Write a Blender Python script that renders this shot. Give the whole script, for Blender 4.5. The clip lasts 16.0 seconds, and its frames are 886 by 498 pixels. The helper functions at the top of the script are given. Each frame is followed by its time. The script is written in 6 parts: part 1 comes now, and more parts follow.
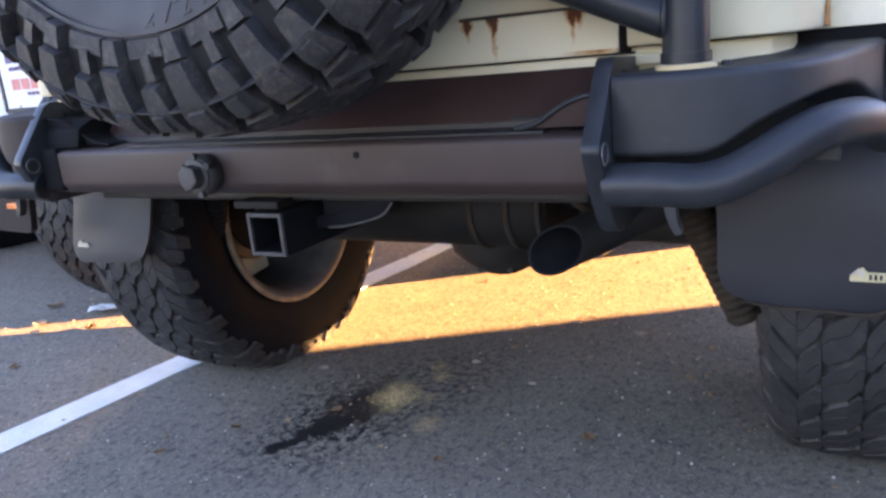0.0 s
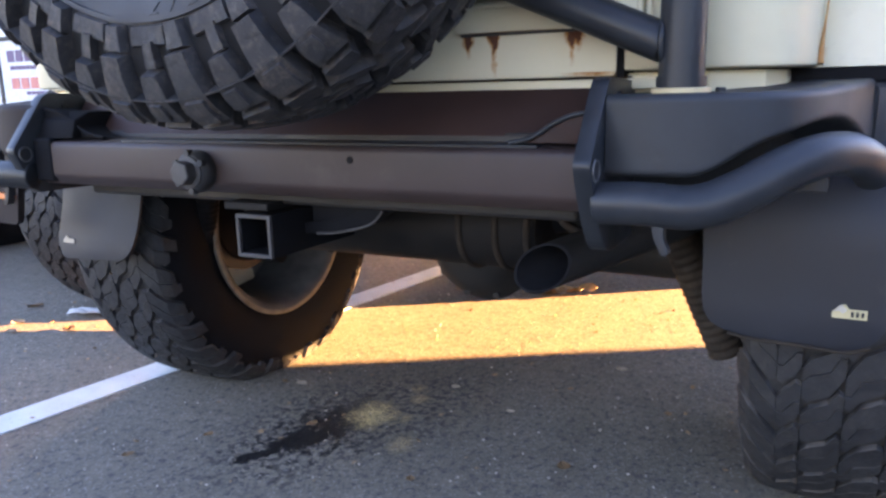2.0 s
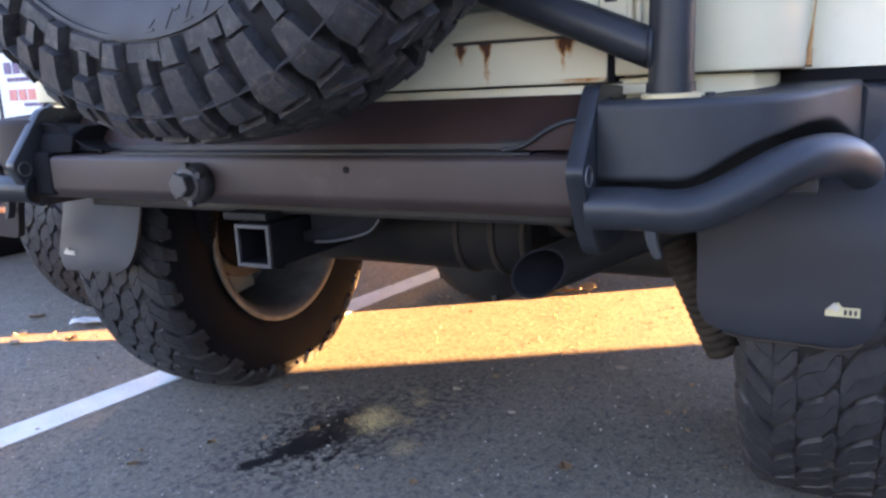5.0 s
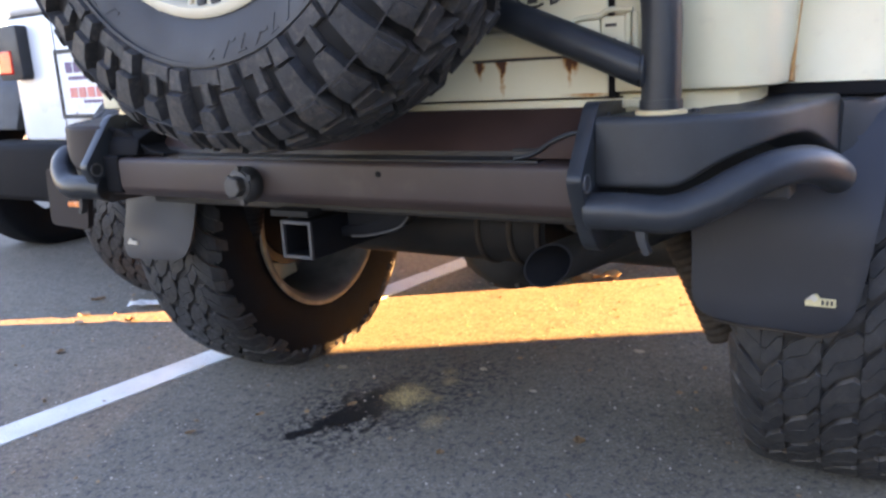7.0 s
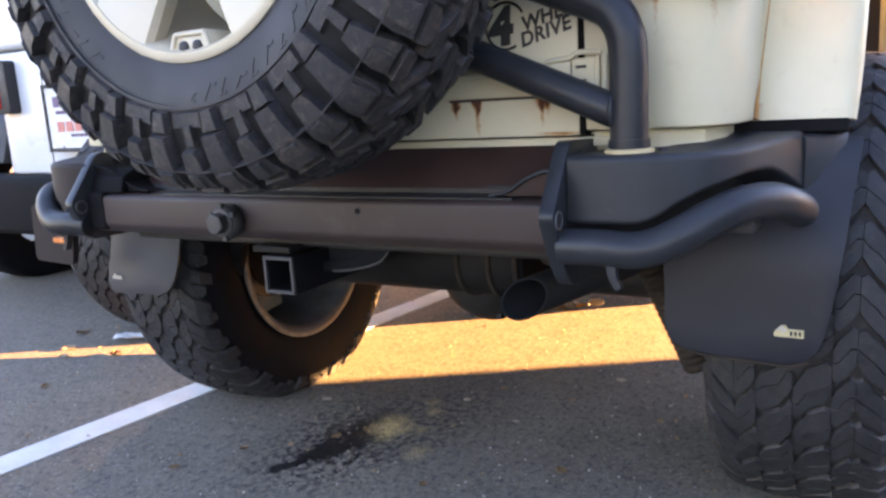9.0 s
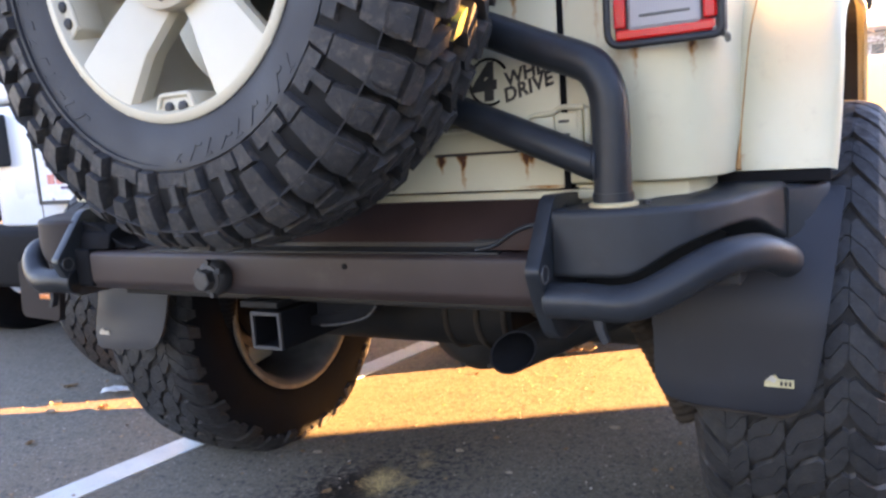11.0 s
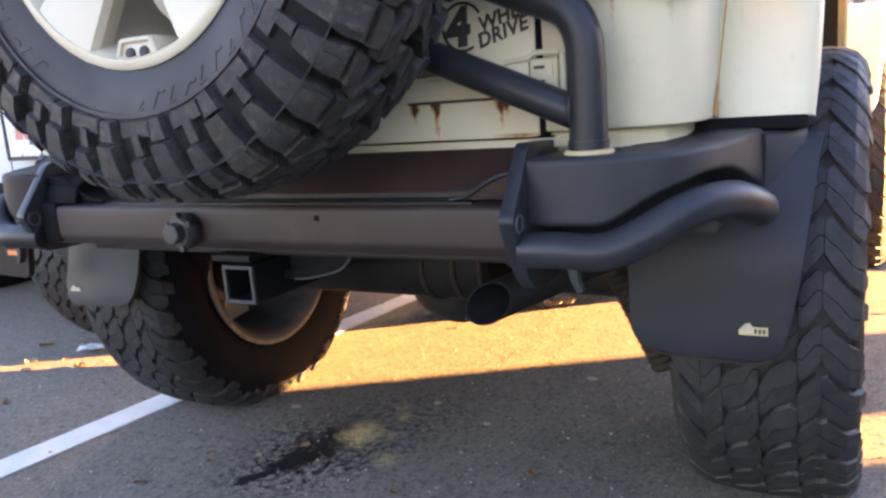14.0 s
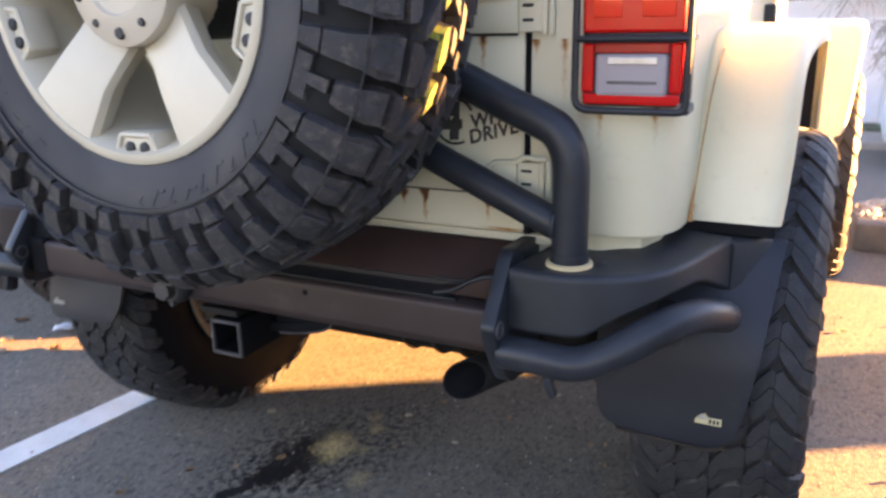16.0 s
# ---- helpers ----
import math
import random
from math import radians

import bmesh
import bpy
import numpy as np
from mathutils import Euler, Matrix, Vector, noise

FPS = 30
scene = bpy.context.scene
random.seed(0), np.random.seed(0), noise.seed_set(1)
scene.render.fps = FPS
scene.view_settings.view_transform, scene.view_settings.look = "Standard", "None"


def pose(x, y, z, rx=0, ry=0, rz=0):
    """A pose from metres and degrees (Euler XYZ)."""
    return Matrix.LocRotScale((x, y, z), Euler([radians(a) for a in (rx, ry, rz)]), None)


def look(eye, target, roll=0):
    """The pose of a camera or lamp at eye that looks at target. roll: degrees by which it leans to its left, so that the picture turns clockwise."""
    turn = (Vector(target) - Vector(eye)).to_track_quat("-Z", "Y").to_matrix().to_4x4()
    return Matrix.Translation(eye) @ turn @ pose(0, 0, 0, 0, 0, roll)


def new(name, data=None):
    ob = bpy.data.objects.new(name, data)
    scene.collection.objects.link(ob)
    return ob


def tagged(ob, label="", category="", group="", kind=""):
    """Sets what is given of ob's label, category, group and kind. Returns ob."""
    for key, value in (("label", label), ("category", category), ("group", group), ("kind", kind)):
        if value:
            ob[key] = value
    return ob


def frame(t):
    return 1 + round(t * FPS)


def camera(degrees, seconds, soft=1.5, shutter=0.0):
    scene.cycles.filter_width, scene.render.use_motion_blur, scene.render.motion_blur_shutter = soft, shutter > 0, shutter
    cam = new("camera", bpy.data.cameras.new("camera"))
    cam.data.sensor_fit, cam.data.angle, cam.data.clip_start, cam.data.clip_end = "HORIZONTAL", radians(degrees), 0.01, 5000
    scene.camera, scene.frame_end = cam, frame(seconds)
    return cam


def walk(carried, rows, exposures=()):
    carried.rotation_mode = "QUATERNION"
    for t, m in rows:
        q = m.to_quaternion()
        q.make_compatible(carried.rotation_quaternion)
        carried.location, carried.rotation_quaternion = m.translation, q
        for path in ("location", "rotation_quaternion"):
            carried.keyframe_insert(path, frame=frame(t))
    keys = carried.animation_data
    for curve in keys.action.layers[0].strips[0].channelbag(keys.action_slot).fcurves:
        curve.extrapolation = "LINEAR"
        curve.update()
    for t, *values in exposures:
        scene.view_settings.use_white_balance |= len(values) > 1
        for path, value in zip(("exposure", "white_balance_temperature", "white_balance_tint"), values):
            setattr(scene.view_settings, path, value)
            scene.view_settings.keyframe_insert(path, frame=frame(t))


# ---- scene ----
cam = camera(59.7, 16.0, soft=2.6, shutter=0.35)
EXPOSURE, SUN, SKY, KELVIN, TINT = 4.93, 5.3, 0.05, 7100.0, 40.0
PATH = [
    (0, (0.734, -1.069, 0.755), (-0.209, 0.622, 0.254), -5.5),
    (0.5, (0.736, -1.075, 0.733), (-0.193, 0.646, 0.314), -3.0),
    (1, (0.745, -1.061, 0.72), (-0.12, 0.685, 0.271), -2.4),
    (1.5, (0.733, -1.064, 0.713), (-0.133, 0.687, 0.283), -1.4),
    (2, (0.738, -1.076, 0.72), (-0.185, 0.651, 0.31), -1.4),
    (2.5, (0.735, -1.075, 0.727), (-0.198, 0.647, 0.321), -2.5),
    (3, (0.736, -1.074, 0.728), (-0.199, 0.646, 0.322), -3.0),
    (3.5, (0.738, -1.073, 0.729), (-0.193, 0.646, 0.307), -3.6),
    (4, (0.736, -1.071, 0.73), (-0.181, 0.66, 0.324), -2.7),
    (6.5, (0.809, -1.158, 0.756), (-0.152, 0.539, 0.316), -2.8),
    (7, (0.838, -1.187, 0.778), (-0.171, 0.48, 0.33), -3.1),
    (7.5, (0.852, -1.188, 0.783), (-0.092, 0.524, 0.361), -2.2),
    (8, (0.859, -1.197, 0.794), (-0.116, 0.508, 0.419), -2.2),
    (8.5, (0.859, -1.199, 0.795), (-0.126, 0.498, 0.41), -2.7),
    (9, (0.866, -1.197, 0.796), (-0.124, 0.498, 0.413), -3.4),
    (9.5, (0.868, -1.193, 0.806), (-0.115, 0.517, 0.473), -4.2),
    (10, (0.873, -1.187, 0.815), (-0.097, 0.539, 0.536), -4.4),
    (12.5, (0.871, -1.189, 0.813), (-0.111, 0.531, 0.531), -3.6),
    (13, (0.877, -1.18, 0.813), (-0.076, 0.552, 0.511), -3.9),
    (13.5, (0.875, -1.177, 0.811), (-0.08, 0.546, 0.472), -4.4),
    (14, (0.874, -1.168, 0.801), (-0.059, 0.557, 0.41), -4.4),
    (14.5, (0.87, -1.178, 0.813), (-0.107, 0.533, 0.468), -3.4),
    (15, (0.878, -1.159, 0.815), (0.013, 0.623, 0.54), -3.0),
    (15.5, (0.873, -1.156, 0.86), (0.062, 0.646, 0.555), -1.9),
    (16, (0.863, -1.173, 1.051), (0.014, 0.547, 0.482), -1.1),
]
walk(cam, [(t, look(eye, target, roll)) for t, eye, target, roll in PATH], exposures=[(0.0, EXPOSURE + 0.08, KELVIN - 400, TINT + 2), (1.0, EXPOSURE + 0.08, KELVIN - 250, TINT + 2), (2.5, EXPOSURE + 0.12, KELVIN - 600, TINT + 2), (5.0, EXPOSURE + 0.12, KELVIN - 600, TINT + 2), (6.5, EXPOSURE + 0.06, KELVIN - 50, TINT), (7.5, EXPOSURE + 0.10, KELVIN - 50, TINT), (9.0, EXPOSURE + 0.02, KELVIN - 60, TINT + 1), (13.5, EXPOSURE + 0.03, KELVIN - 60, TINT + 1), (14.5, EXPOSURE + 0.02, KELVIN + 130, TINT + 1), (15.5, EXPOSURE - 0.04, KELVIN + 130, TINT + 1), (16.0, EXPOSURE - 0.24, KELVIN + 130, TINT + 1)])

# ---- light ----
SUN_EL, SUN_AZ = 7.5, 31.6          # degrees above the ground; degrees from +x towards +y
el, az = radians(SUN_EL), radians(SUN_AZ)
to_sun = Vector((math.cos(el) * math.cos(az), math.cos(el) * math.sin(az), math.sin(el)))
world = bpy.data.worlds.new("sky")
scene.world = world
world.use_nodes = True
wn = world.node_tree.nodes
sky = wn.new("ShaderNodeTexSky")
sky.sky_type, sky.sun_disc = "NISHITA", False
sky.sun_elevation, sky.sun_rotation = el, radians(90.0 - SUN_AZ)
sky.air_density, sky.dust_density, sky.ozone_density = 1.0, 0.2, 2.0
world.node_tree.links.new(sky.outputs[0], wn["Background"].inputs[0])
wn["Background"].inputs[1].default_value = SKY
sun_data = bpy.data.lights.new("sun", "SUN")
sun_data.energy, sun_data.angle, sun_data.color = SUN, radians(0.36), (1.0, 0.59, 0.185)
sun = new("sun", sun_data)
sun.matrix_world = look(to_sun * 60, (0, 0, 0))


# ---- materials ----
class Nodes:
    """A small wrapper for node graphs of one material."""

    def __init__(self, name):
        self.mat = bpy.data.materials.new(name)
        self.mat.use_nodes = True
        self.tree = self.mat.node_tree
        self.bsdf = self.tree.nodes["Principled BSDF"]

    def add(self, kind, **inputs):
        n = self.tree.nodes.new(kind)
        for k, v in inputs.items():
            self.put(n.inputs[k.replace("_", " ")], v)
        return n

    def put(self, socket, v):
        if hasattr(v, "is_output"):
            self.tree.links.new(v, socket)
        else:
            socket.default_value = v

    def math(self, op, a, b=0.0, clamp=False):
        n = self.tree.nodes.new("ShaderNodeMath")
        n.operation, n.use_clamp = op, clamp
        self.put(n.inputs[0], a)
        self.put(n.inputs[1], b)
        return n.outputs[0]

    def place(self):
        if not hasattr(self, "_place"):
            self._place = self.add("ShaderNodeNewGeometry").outputs["Position"]
            sep = self.add("ShaderNodeSeparateXYZ", Vector=self._place)
            self.x, self.y, self.z = sep.outputs
        return self._place

    def noise(self, scale, detail=4.0, rough=0.55, vector=None):
        n = self.add("ShaderNodeTexNoise", Scale=scale, Detail=detail, Roughness=rough)
        self.put(n.inputs["Vector"], vector or self.place())
        return n.outputs["Fac"]

    def voronoi(self, scale, out="Distance"):
        n = self.add("ShaderNodeTexVoronoi", Scale=scale)
        self.put(n.inputs["Vector"], self.place())
        return n.outputs[out]

    def ramp(self, fac, lo, hi, a=0.0, b=1.0):
        n = self.add("ShaderNodeMapRange")
        n.inputs[1].default_value, n.inputs[2].default_value = lo, hi
        n.inputs[3].default_value, n.inputs[4].default_value = a, b
        self.put(n.inputs[0], fac)
        return n.outputs[0]

    def mix(self, fac, a, b):
        n = self.tree.nodes.new("ShaderNodeMix")
        n.data_type = "RGBA"
        self.put(n.inputs[0], fac)
        for i, v in ((6, a), (7, b)):
            self.put(n.inputs[i], (*v, 1.0) if isinstance(v, tuple) and len(v) == 3 else v)
        return n.outputs[2]

    def bump(self, height, strength, distance):
        n = self.add("ShaderNodeBump", Strength=strength, Distance=distance, Height=height)
        if self.bsdf.inputs["Normal"].is_linked:
            self.put(n.inputs["Normal"], self.bsdf.inputs["Normal"].links[0].from_socket)
        self.put(self.bsdf.inputs["Normal"], n.outputs[0])

    def set(self, **kw):
        for k, v in kw.items():
            v = (*v, 1.0) if isinstance(v, tuple) and len(v) == 3 else v
            self.put(self.bsdf.inputs[k.replace("_", " ")], v)
        return self


def surface(name, a, b, rough=(0.4, 0.6), scale=14.0, grain=180.0, bump=0.15, metal=0.0, dust=None, dust_at=(0.55, 0.75), spec=0.5):
    """Two shades mixed by a broad noise, a fine grain in the relief, and dust in patches."""
    n = Nodes(name)
    broad, fine = n.noise(scale, 5.0), n.noise(grain, 3.0)
    colour = n.mix(n.ramp(broad, 0.35, 0.65), a, b)
    if dust:
        colour = n.mix(n.ramp(n.noise(scale * 0.6, 6.0, 0.7), *dust_at), colour, dust)
    n.set(Base_Color=colour, Roughness=n.ramp(broad, 0.3, 0.7, *rough), Metallic=metal, Specular_IOR_Level=spec)
    n.bump(fine, bump, 0.0012)
    return n.mat


def tread_rubber(name, a, b, dust, mark=None, flanks=None):
    """Rubber whose blocks differ a little from one another, with scuffs, and dust caught in the grain."""
    n = Nodes(name)
    own = n.add("ShaderNodeNewGeometry").outputs["Random Per Island"]
    broad, fine, scuff = n.noise(34.0, 5.0), n.noise(140.0, 4.0, 0.65), n.noise(75.0, 6.0, 0.75)
    colour = n.mix(n.math("ADD", n.math("MULTIPLY", own, 0.55), n.math("MULTIPLY", n.ramp(broad, 0.35, 0.65), 0.45)), a, b)
    colour = n.mix(n.math("MULTIPLY", n.ramp(scuff, 0.50, 0.68), n.ramp(own, 0.1, 1.0, 0.30, 1.0)), colour, dust)
    if mark:                    # a yellow streak: its middle (y), half width, lowest and highest z, least x
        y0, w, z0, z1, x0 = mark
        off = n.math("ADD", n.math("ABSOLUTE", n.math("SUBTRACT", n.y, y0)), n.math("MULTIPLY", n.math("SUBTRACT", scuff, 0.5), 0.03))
        tint = n.math("MULTIPLY", n.ramp(off, w, w * 0.6), n.math("MULTIPLY", n.ramp(n.z, z0 - 0.02, z0 + 0.02), n.ramp(n.z, z1 + 0.02, z1 - 0.02)))
        tint = n.math("MULTIPLY", tint, n.math("GREATER_THAN", n.x, x0))
        colour = n.mix(n.math("MULTIPLY", tint, n.ramp(fine, 0.3, 0.5, 0.5, 1.0)), colour, (0.50, 0.48, 0.07))
    if flanks:                  # dry dirt that clings to the steep sides of the cross grooves
        co = n.add("ShaderNodeTexCoord")
        p, q = n.add("ShaderNodeSeparateXYZ", Vector=co.outputs["Object"]), n.add("ShaderNodeSeparateXYZ", Vector=co.outputs["Normal"])
        cross = n.math("SUBTRACT", n.math("MULTIPLY", p.outputs[1], q.outputs[2]), n.math("MULTIPLY", p.outputs[2], q.outputs[1]))
        steep = n.ramp(n.math("ABSOLUTE", cross), 0.16, 0.30)
        colour = n.mix(n.math("MULTIPLY", steep, n.ramp(broad, 0.40, 0.60, 0.15, 1.0)), colour, flanks)
    n.set(Base_Color=colour, Roughness=n.ramp(broad, 0.3, 0.7, 0.5, 0.8), Specular_IOR_Level=0.45)
    n.bump(broad, 0.7, 0.007)
    n.bump(scuff, 0.6, 0.003)
    n.bump(fine, 0.6, 0.0012)
    return n.mat


def paint_material(name, streaks):
    """Cream paint with rust that runs down from given spots: (x, top z, half width, length, strength)."""
    n = Nodes(name)
    n.place()
    broad, fine = n.noise(6.0, 5.0), n.noise(260.0, 2.0)
    colour = n.mix(n.ramp(broad, 0.3, 0.7), (0.585, 0.535, 0.365), (0.65, 0.605, 0.435))
    grime = n.ramp(n.noise(22.0, 8.0, 0.7), 0.58, 0.80, 0.0, 0.35)
    colour = n.mix(grime, colour, (0.36, 0.30, 0.20))
    wob = n.math("MULTIPLY", n.math("SUBTRACT", n.noise(70.0, 3.0), 0.5), 0.012)
    xx = n.math("ADD", n.x, wob)
    total = 0.0
    for x0, z0, w, length, amount in streaks:
        dx = n.math("DIVIDE", n.math("ABSOLUTE", n.math("SUBTRACT", xx, x0)), w)
        dz = n.math("DIVIDE", n.math("SUBTRACT", z0, n.z), length)
        side = n.math("SUBTRACT", 1.0, dx, True)
        down = n.math("MULTIPLY", n.math("SUBTRACT", 1.0, dz, True), n.math("GREATER_THAN", dz, 0.0))
        total = n.math("ADD", n.math("MULTIPLY", n.math("MULTIPLY", side, down), amount), total)
    rusty = n.math("MULTIPLY", total, n.ramp(n.noise(120.0, 4.0), 0.25, 0.6, 0.5, 1.3), True)
    colour = n.mix(n.ramp(rusty, 0.05, 0.55), colour, (0.42, 0.19, 0.05))
    colour = n.mix(n.ramp(rusty, 0.5, 0.95), colour, (0.10, 0.032, 0.012))
    n.set(Base_Color=colour, Roughness=n.ramp(rusty, 0.0, 0.5, 0.36, 0.8))
    n.bump(fine, 0.04, 0.001)
    return n.mat


SPOTS = ((0.250, 0.788, 1.6, 0.034), (0.289, 0.788, 1.7, 0.062), (0.400, 0.788, 1.5, 0.050), (0.410, 0.788, 1.1, 0.030), (0.394, 1.028, 0.8, 0.075), (0.475, 1.022, 0.6, 0.035),
         (0.519, 1.022, 0.6, 0.12), (0.574, 0.927, 0.55, 0.075), (0.649, 0.927, 0.6, 0.065))
STREAKS = [(0.552, 0.926, 0.022, 0.05, 0.25), (0.43, 0.735, 0.05, 0.010, 0.7), (0.53, 0.735, 0.04, 0.010, 0.5), (0.30, 0.792, 0.12, 0.010, 0.35)]
for sx, sz, amount, length in SPOTS:
    STREAKS += [(sx, sz, 0.011, 0.020, amount), (sx + 0.001, sz, 0.0055, length, amount * 0.75)]
M_PAINT = paint_material("cream_paint", STREAKS)
M_FLARE = paint_material("cream_flare_paint", [(0.690, 0.76, 0.010, 0.030, 0.3)])
M_SEAM = surface("rusted_seam", (0.34, 0.14, 0.035), (0.52, 0.30, 0.12), (0.7, 0.9), 30.0, 200.0, 0.4)
M_BEAM = surface("satin_brown_black_paint", (0.029, 0.0185, 0.0165), (0.043, 0.0275, 0.0242), (0.42, 0.58), 9.0, 420.0, 0.10, dust=(0.075, 0.058, 0.048), dust_at=(0.60, 0.85), spec=0.3)
M_PANEL = surface("dull_red_brown_paint", (0.029, 0.0155, 0.0125), (0.044, 0.0235, 0.0185), (0.5, 0.65), 7.0, 300.0, 0.12, dust=(0.080, 0.052, 0.040), dust_at=(0.58, 0.85), spec=0.15)
M_SKIRT = surface("dull_brown_black_plastic", (0.018, 0.013, 0.012), (0.028, 0.020, 0.018), (0.6, 0.75), 9.0, 420.0, 0.10, spec=0.2)
M_STRIP = surface("scuffed_blue_black_plate", (0.007, 0.0085, 0.0095), (0.014, 0.016, 0.018), (0.4, 0.55), 26.0, 300.0, 0.2, dust=(0.045, 0.048, 0.048), dust_at=(0.60, 0.85), spec=0.3)
M_COAT = surface("textured_black_powder_coat", (0.0155, 0.0178, 0.0205), (0.0230, 0.0262, 0.0295), (0.42, 0.55), 16.0, 900.0, 0.35, dust=(0.062, 0.060, 0.058), dust_at=(0.62, 0.9), spec=0.35)
M_TUBE = surface("satin_black_tube_paint", (0.015, 0.0175, 0.0205), (0.022, 0.0250, 0.029), (0.34, 0.44), 22.0, 700.0, 0.12, spec=0.32)
M_BLACK = surface("black_plastic", (0.014, 0.014, 0.015), (0.022, 0.022, 0.023), (0.5, 0.7), 20.0, 300.0, 0.2)
M_FLAP = surface("black_rubber_sheet", (0.0110, 0.0122, 0.0165), (0.0155, 0.0172, 0.0225), (0.5, 0.62), 10.0, 500.0, 0.12, dust=(0.055, 0.050, 0.046), dust_at=(0.60, 0.9), spec=0.4)
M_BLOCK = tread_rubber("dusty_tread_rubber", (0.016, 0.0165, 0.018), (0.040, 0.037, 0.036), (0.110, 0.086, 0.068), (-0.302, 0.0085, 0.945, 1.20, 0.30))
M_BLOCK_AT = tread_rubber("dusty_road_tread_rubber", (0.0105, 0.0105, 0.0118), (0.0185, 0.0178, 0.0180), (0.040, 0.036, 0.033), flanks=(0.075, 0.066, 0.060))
M_TYRE = surface("tyre_rubber", (0.016, 0.0165, 0.019), (0.026, 0.026, 0.028), (0.55, 0.75), 14.0, 220.0, 0.3, dust=(0.050, 0.041, 0.034), dust_at=(0.55, 0.85))
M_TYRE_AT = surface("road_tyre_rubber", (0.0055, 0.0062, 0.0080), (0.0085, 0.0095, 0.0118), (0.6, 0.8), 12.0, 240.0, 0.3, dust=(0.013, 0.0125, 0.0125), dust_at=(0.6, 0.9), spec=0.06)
M_GROOVE = surface("groove_rubber", (0.012, 0.0118, 0.012), (0.020, 0.019, 0.019), (0.7, 0.9), 30.0, 160.0, 0.3, spec=0.2)
M_GROOVE_AT = surface("dusty_groove_rubber", (0.017, 0.016, 0.0155), (0.036, 0.033, 0.030), (0.7, 0.9), 60.0, 160.0, 0.5, spec=0.2)
M_LIP = surface("brake_dusted_rim_lip", (0.10, 0.085, 0.062), (0.20, 0.17, 0.125), (0.5, 0.7), 30.0, 200.0, 0.2)
M_RIM = surface("cream_wheel_paint", (0.50, 0.435, 0.315), (0.55, 0.485, 0.36), (0.36, 0.46), 8.0, 400.0, 0.05)
M_RIM_IN = surface("dusty_alloy_barrel", (0.062, 0.060, 0.058), (0.11, 0.105, 0.098), (0.5, 0.7), 14.0, 200.0, 0.1, 0.0, spec=0.3)
M_STEEL = surface("worn_steel", (0.09, 0.088, 0.085), (0.15, 0.145, 0.14), (0.4, 0.6), 40.0, 300.0, 0.3, 0.6)
M_WORN = surface("worn_dark_steel", (0.038, 0.036, 0.035), (0.066, 0.062, 0.060), (0.5, 0.7), 60.0, 300.0, 0.3, 0.3)
M_CHASSIS = surface("dirty_black_chassis", (0.0125, 0.0125, 0.0130), (0.0245, 0.0220, 0.0200), (0.45, 0.75), 12.0, 160.0, 0.5, dust=(0.070, 0.052, 0.036), dust_at=(0.54, 0.80), spec=0.3)
M_RUSTY = surface("rusty_exhaust_steel", (0.016, 0.012, 0.010), (0.034, 0.023, 0.016), (0.6, 0.85), 20.0, 200.0, 0.4, 0.3)
M_BOOT = surface("dusty_brown_rubber_boot", (0.018, 0.0135, 0.010), (0.035, 0.026, 0.019), (0.7, 0.85), 24.0, 200.0, 0.3, dust=(0.062, 0.045, 0.031), dust_at=(0.5, 0.8), spec=0.2)
M_SILVER = surface("scuffed_silver", (0.42, 0.40, 0.36), (0.56, 0.54, 0.50), (0.35, 0.5), 30.0, 300.0, 0.1, 0.7)
M_BADGE = surface("tan_badge", (0.42, 0.36, 0.20), (0.55, 0.47, 0.27), (0.4, 0.5), 60.0, 300.0, 0.1)
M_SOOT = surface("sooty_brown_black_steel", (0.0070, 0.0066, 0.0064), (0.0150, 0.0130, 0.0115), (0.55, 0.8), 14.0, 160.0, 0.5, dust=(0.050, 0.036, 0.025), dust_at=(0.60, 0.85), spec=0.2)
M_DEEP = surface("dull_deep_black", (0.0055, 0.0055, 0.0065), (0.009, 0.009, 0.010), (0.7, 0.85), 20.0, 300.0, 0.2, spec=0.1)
M_WHITE = surface("white_vehicle_paint", (0.60, 0.63, 0.67), (0.66, 0.69, 0.72), (0.25, 0.35), 3.0, 300.0, 0.03)
M_STENCIL = surface("worn_black_stencil", (0.030, 0.028, 0.026), (0.060, 0.055, 0.048), (0.6, 0.8), 60.0, 300.0, 0.1)
M_SEALANT = surface("yellowed_plastic_washer", (0.50, 0.40, 0.22), (0.60, 0.48, 0.28), (0.5, 0.6), 30.0, 300.0, 0.1)
M_LEAF = surface("dry_leaf", (0.24, 0.135, 0.06), (0.34, 0.21, 0.105), (0.6, 0.8), 90.0, 300.0, 0.3)
M_LEAF_PALE = surface("pale_leaf", (0.45, 0.36, 0.24), (0.55, 0.46, 0.34), (0.6, 0.8), 90.0, 300.0, 0.3)
M_PAPER = surface("crumpled_paper", (0.62, 0.62, 0.60), (0.74, 0.74, 0.72), (0.6, 0.8), 50.0, 200.0, 0.3)
M_CONCRETE = surface("kerb_concrete", (0.30, 0.27, 0.23), (0.40, 0.36, 0.31), (0.8, 0.95), 6.0, 120.0, 0.5)
M_KERB = surface("weathered_kerb_concrete", (0.13, 0.115, 0.095), (0.20, 0.175, 0.145), (0.8, 0.95), 8.0, 120.0, 0.6)
M_STONE = surface("bed_gravel", (0.36, 0.30, 0.24), (0.55, 0.47, 0.38), (0.8, 0.95), 20.0, 120.0, 0.4)
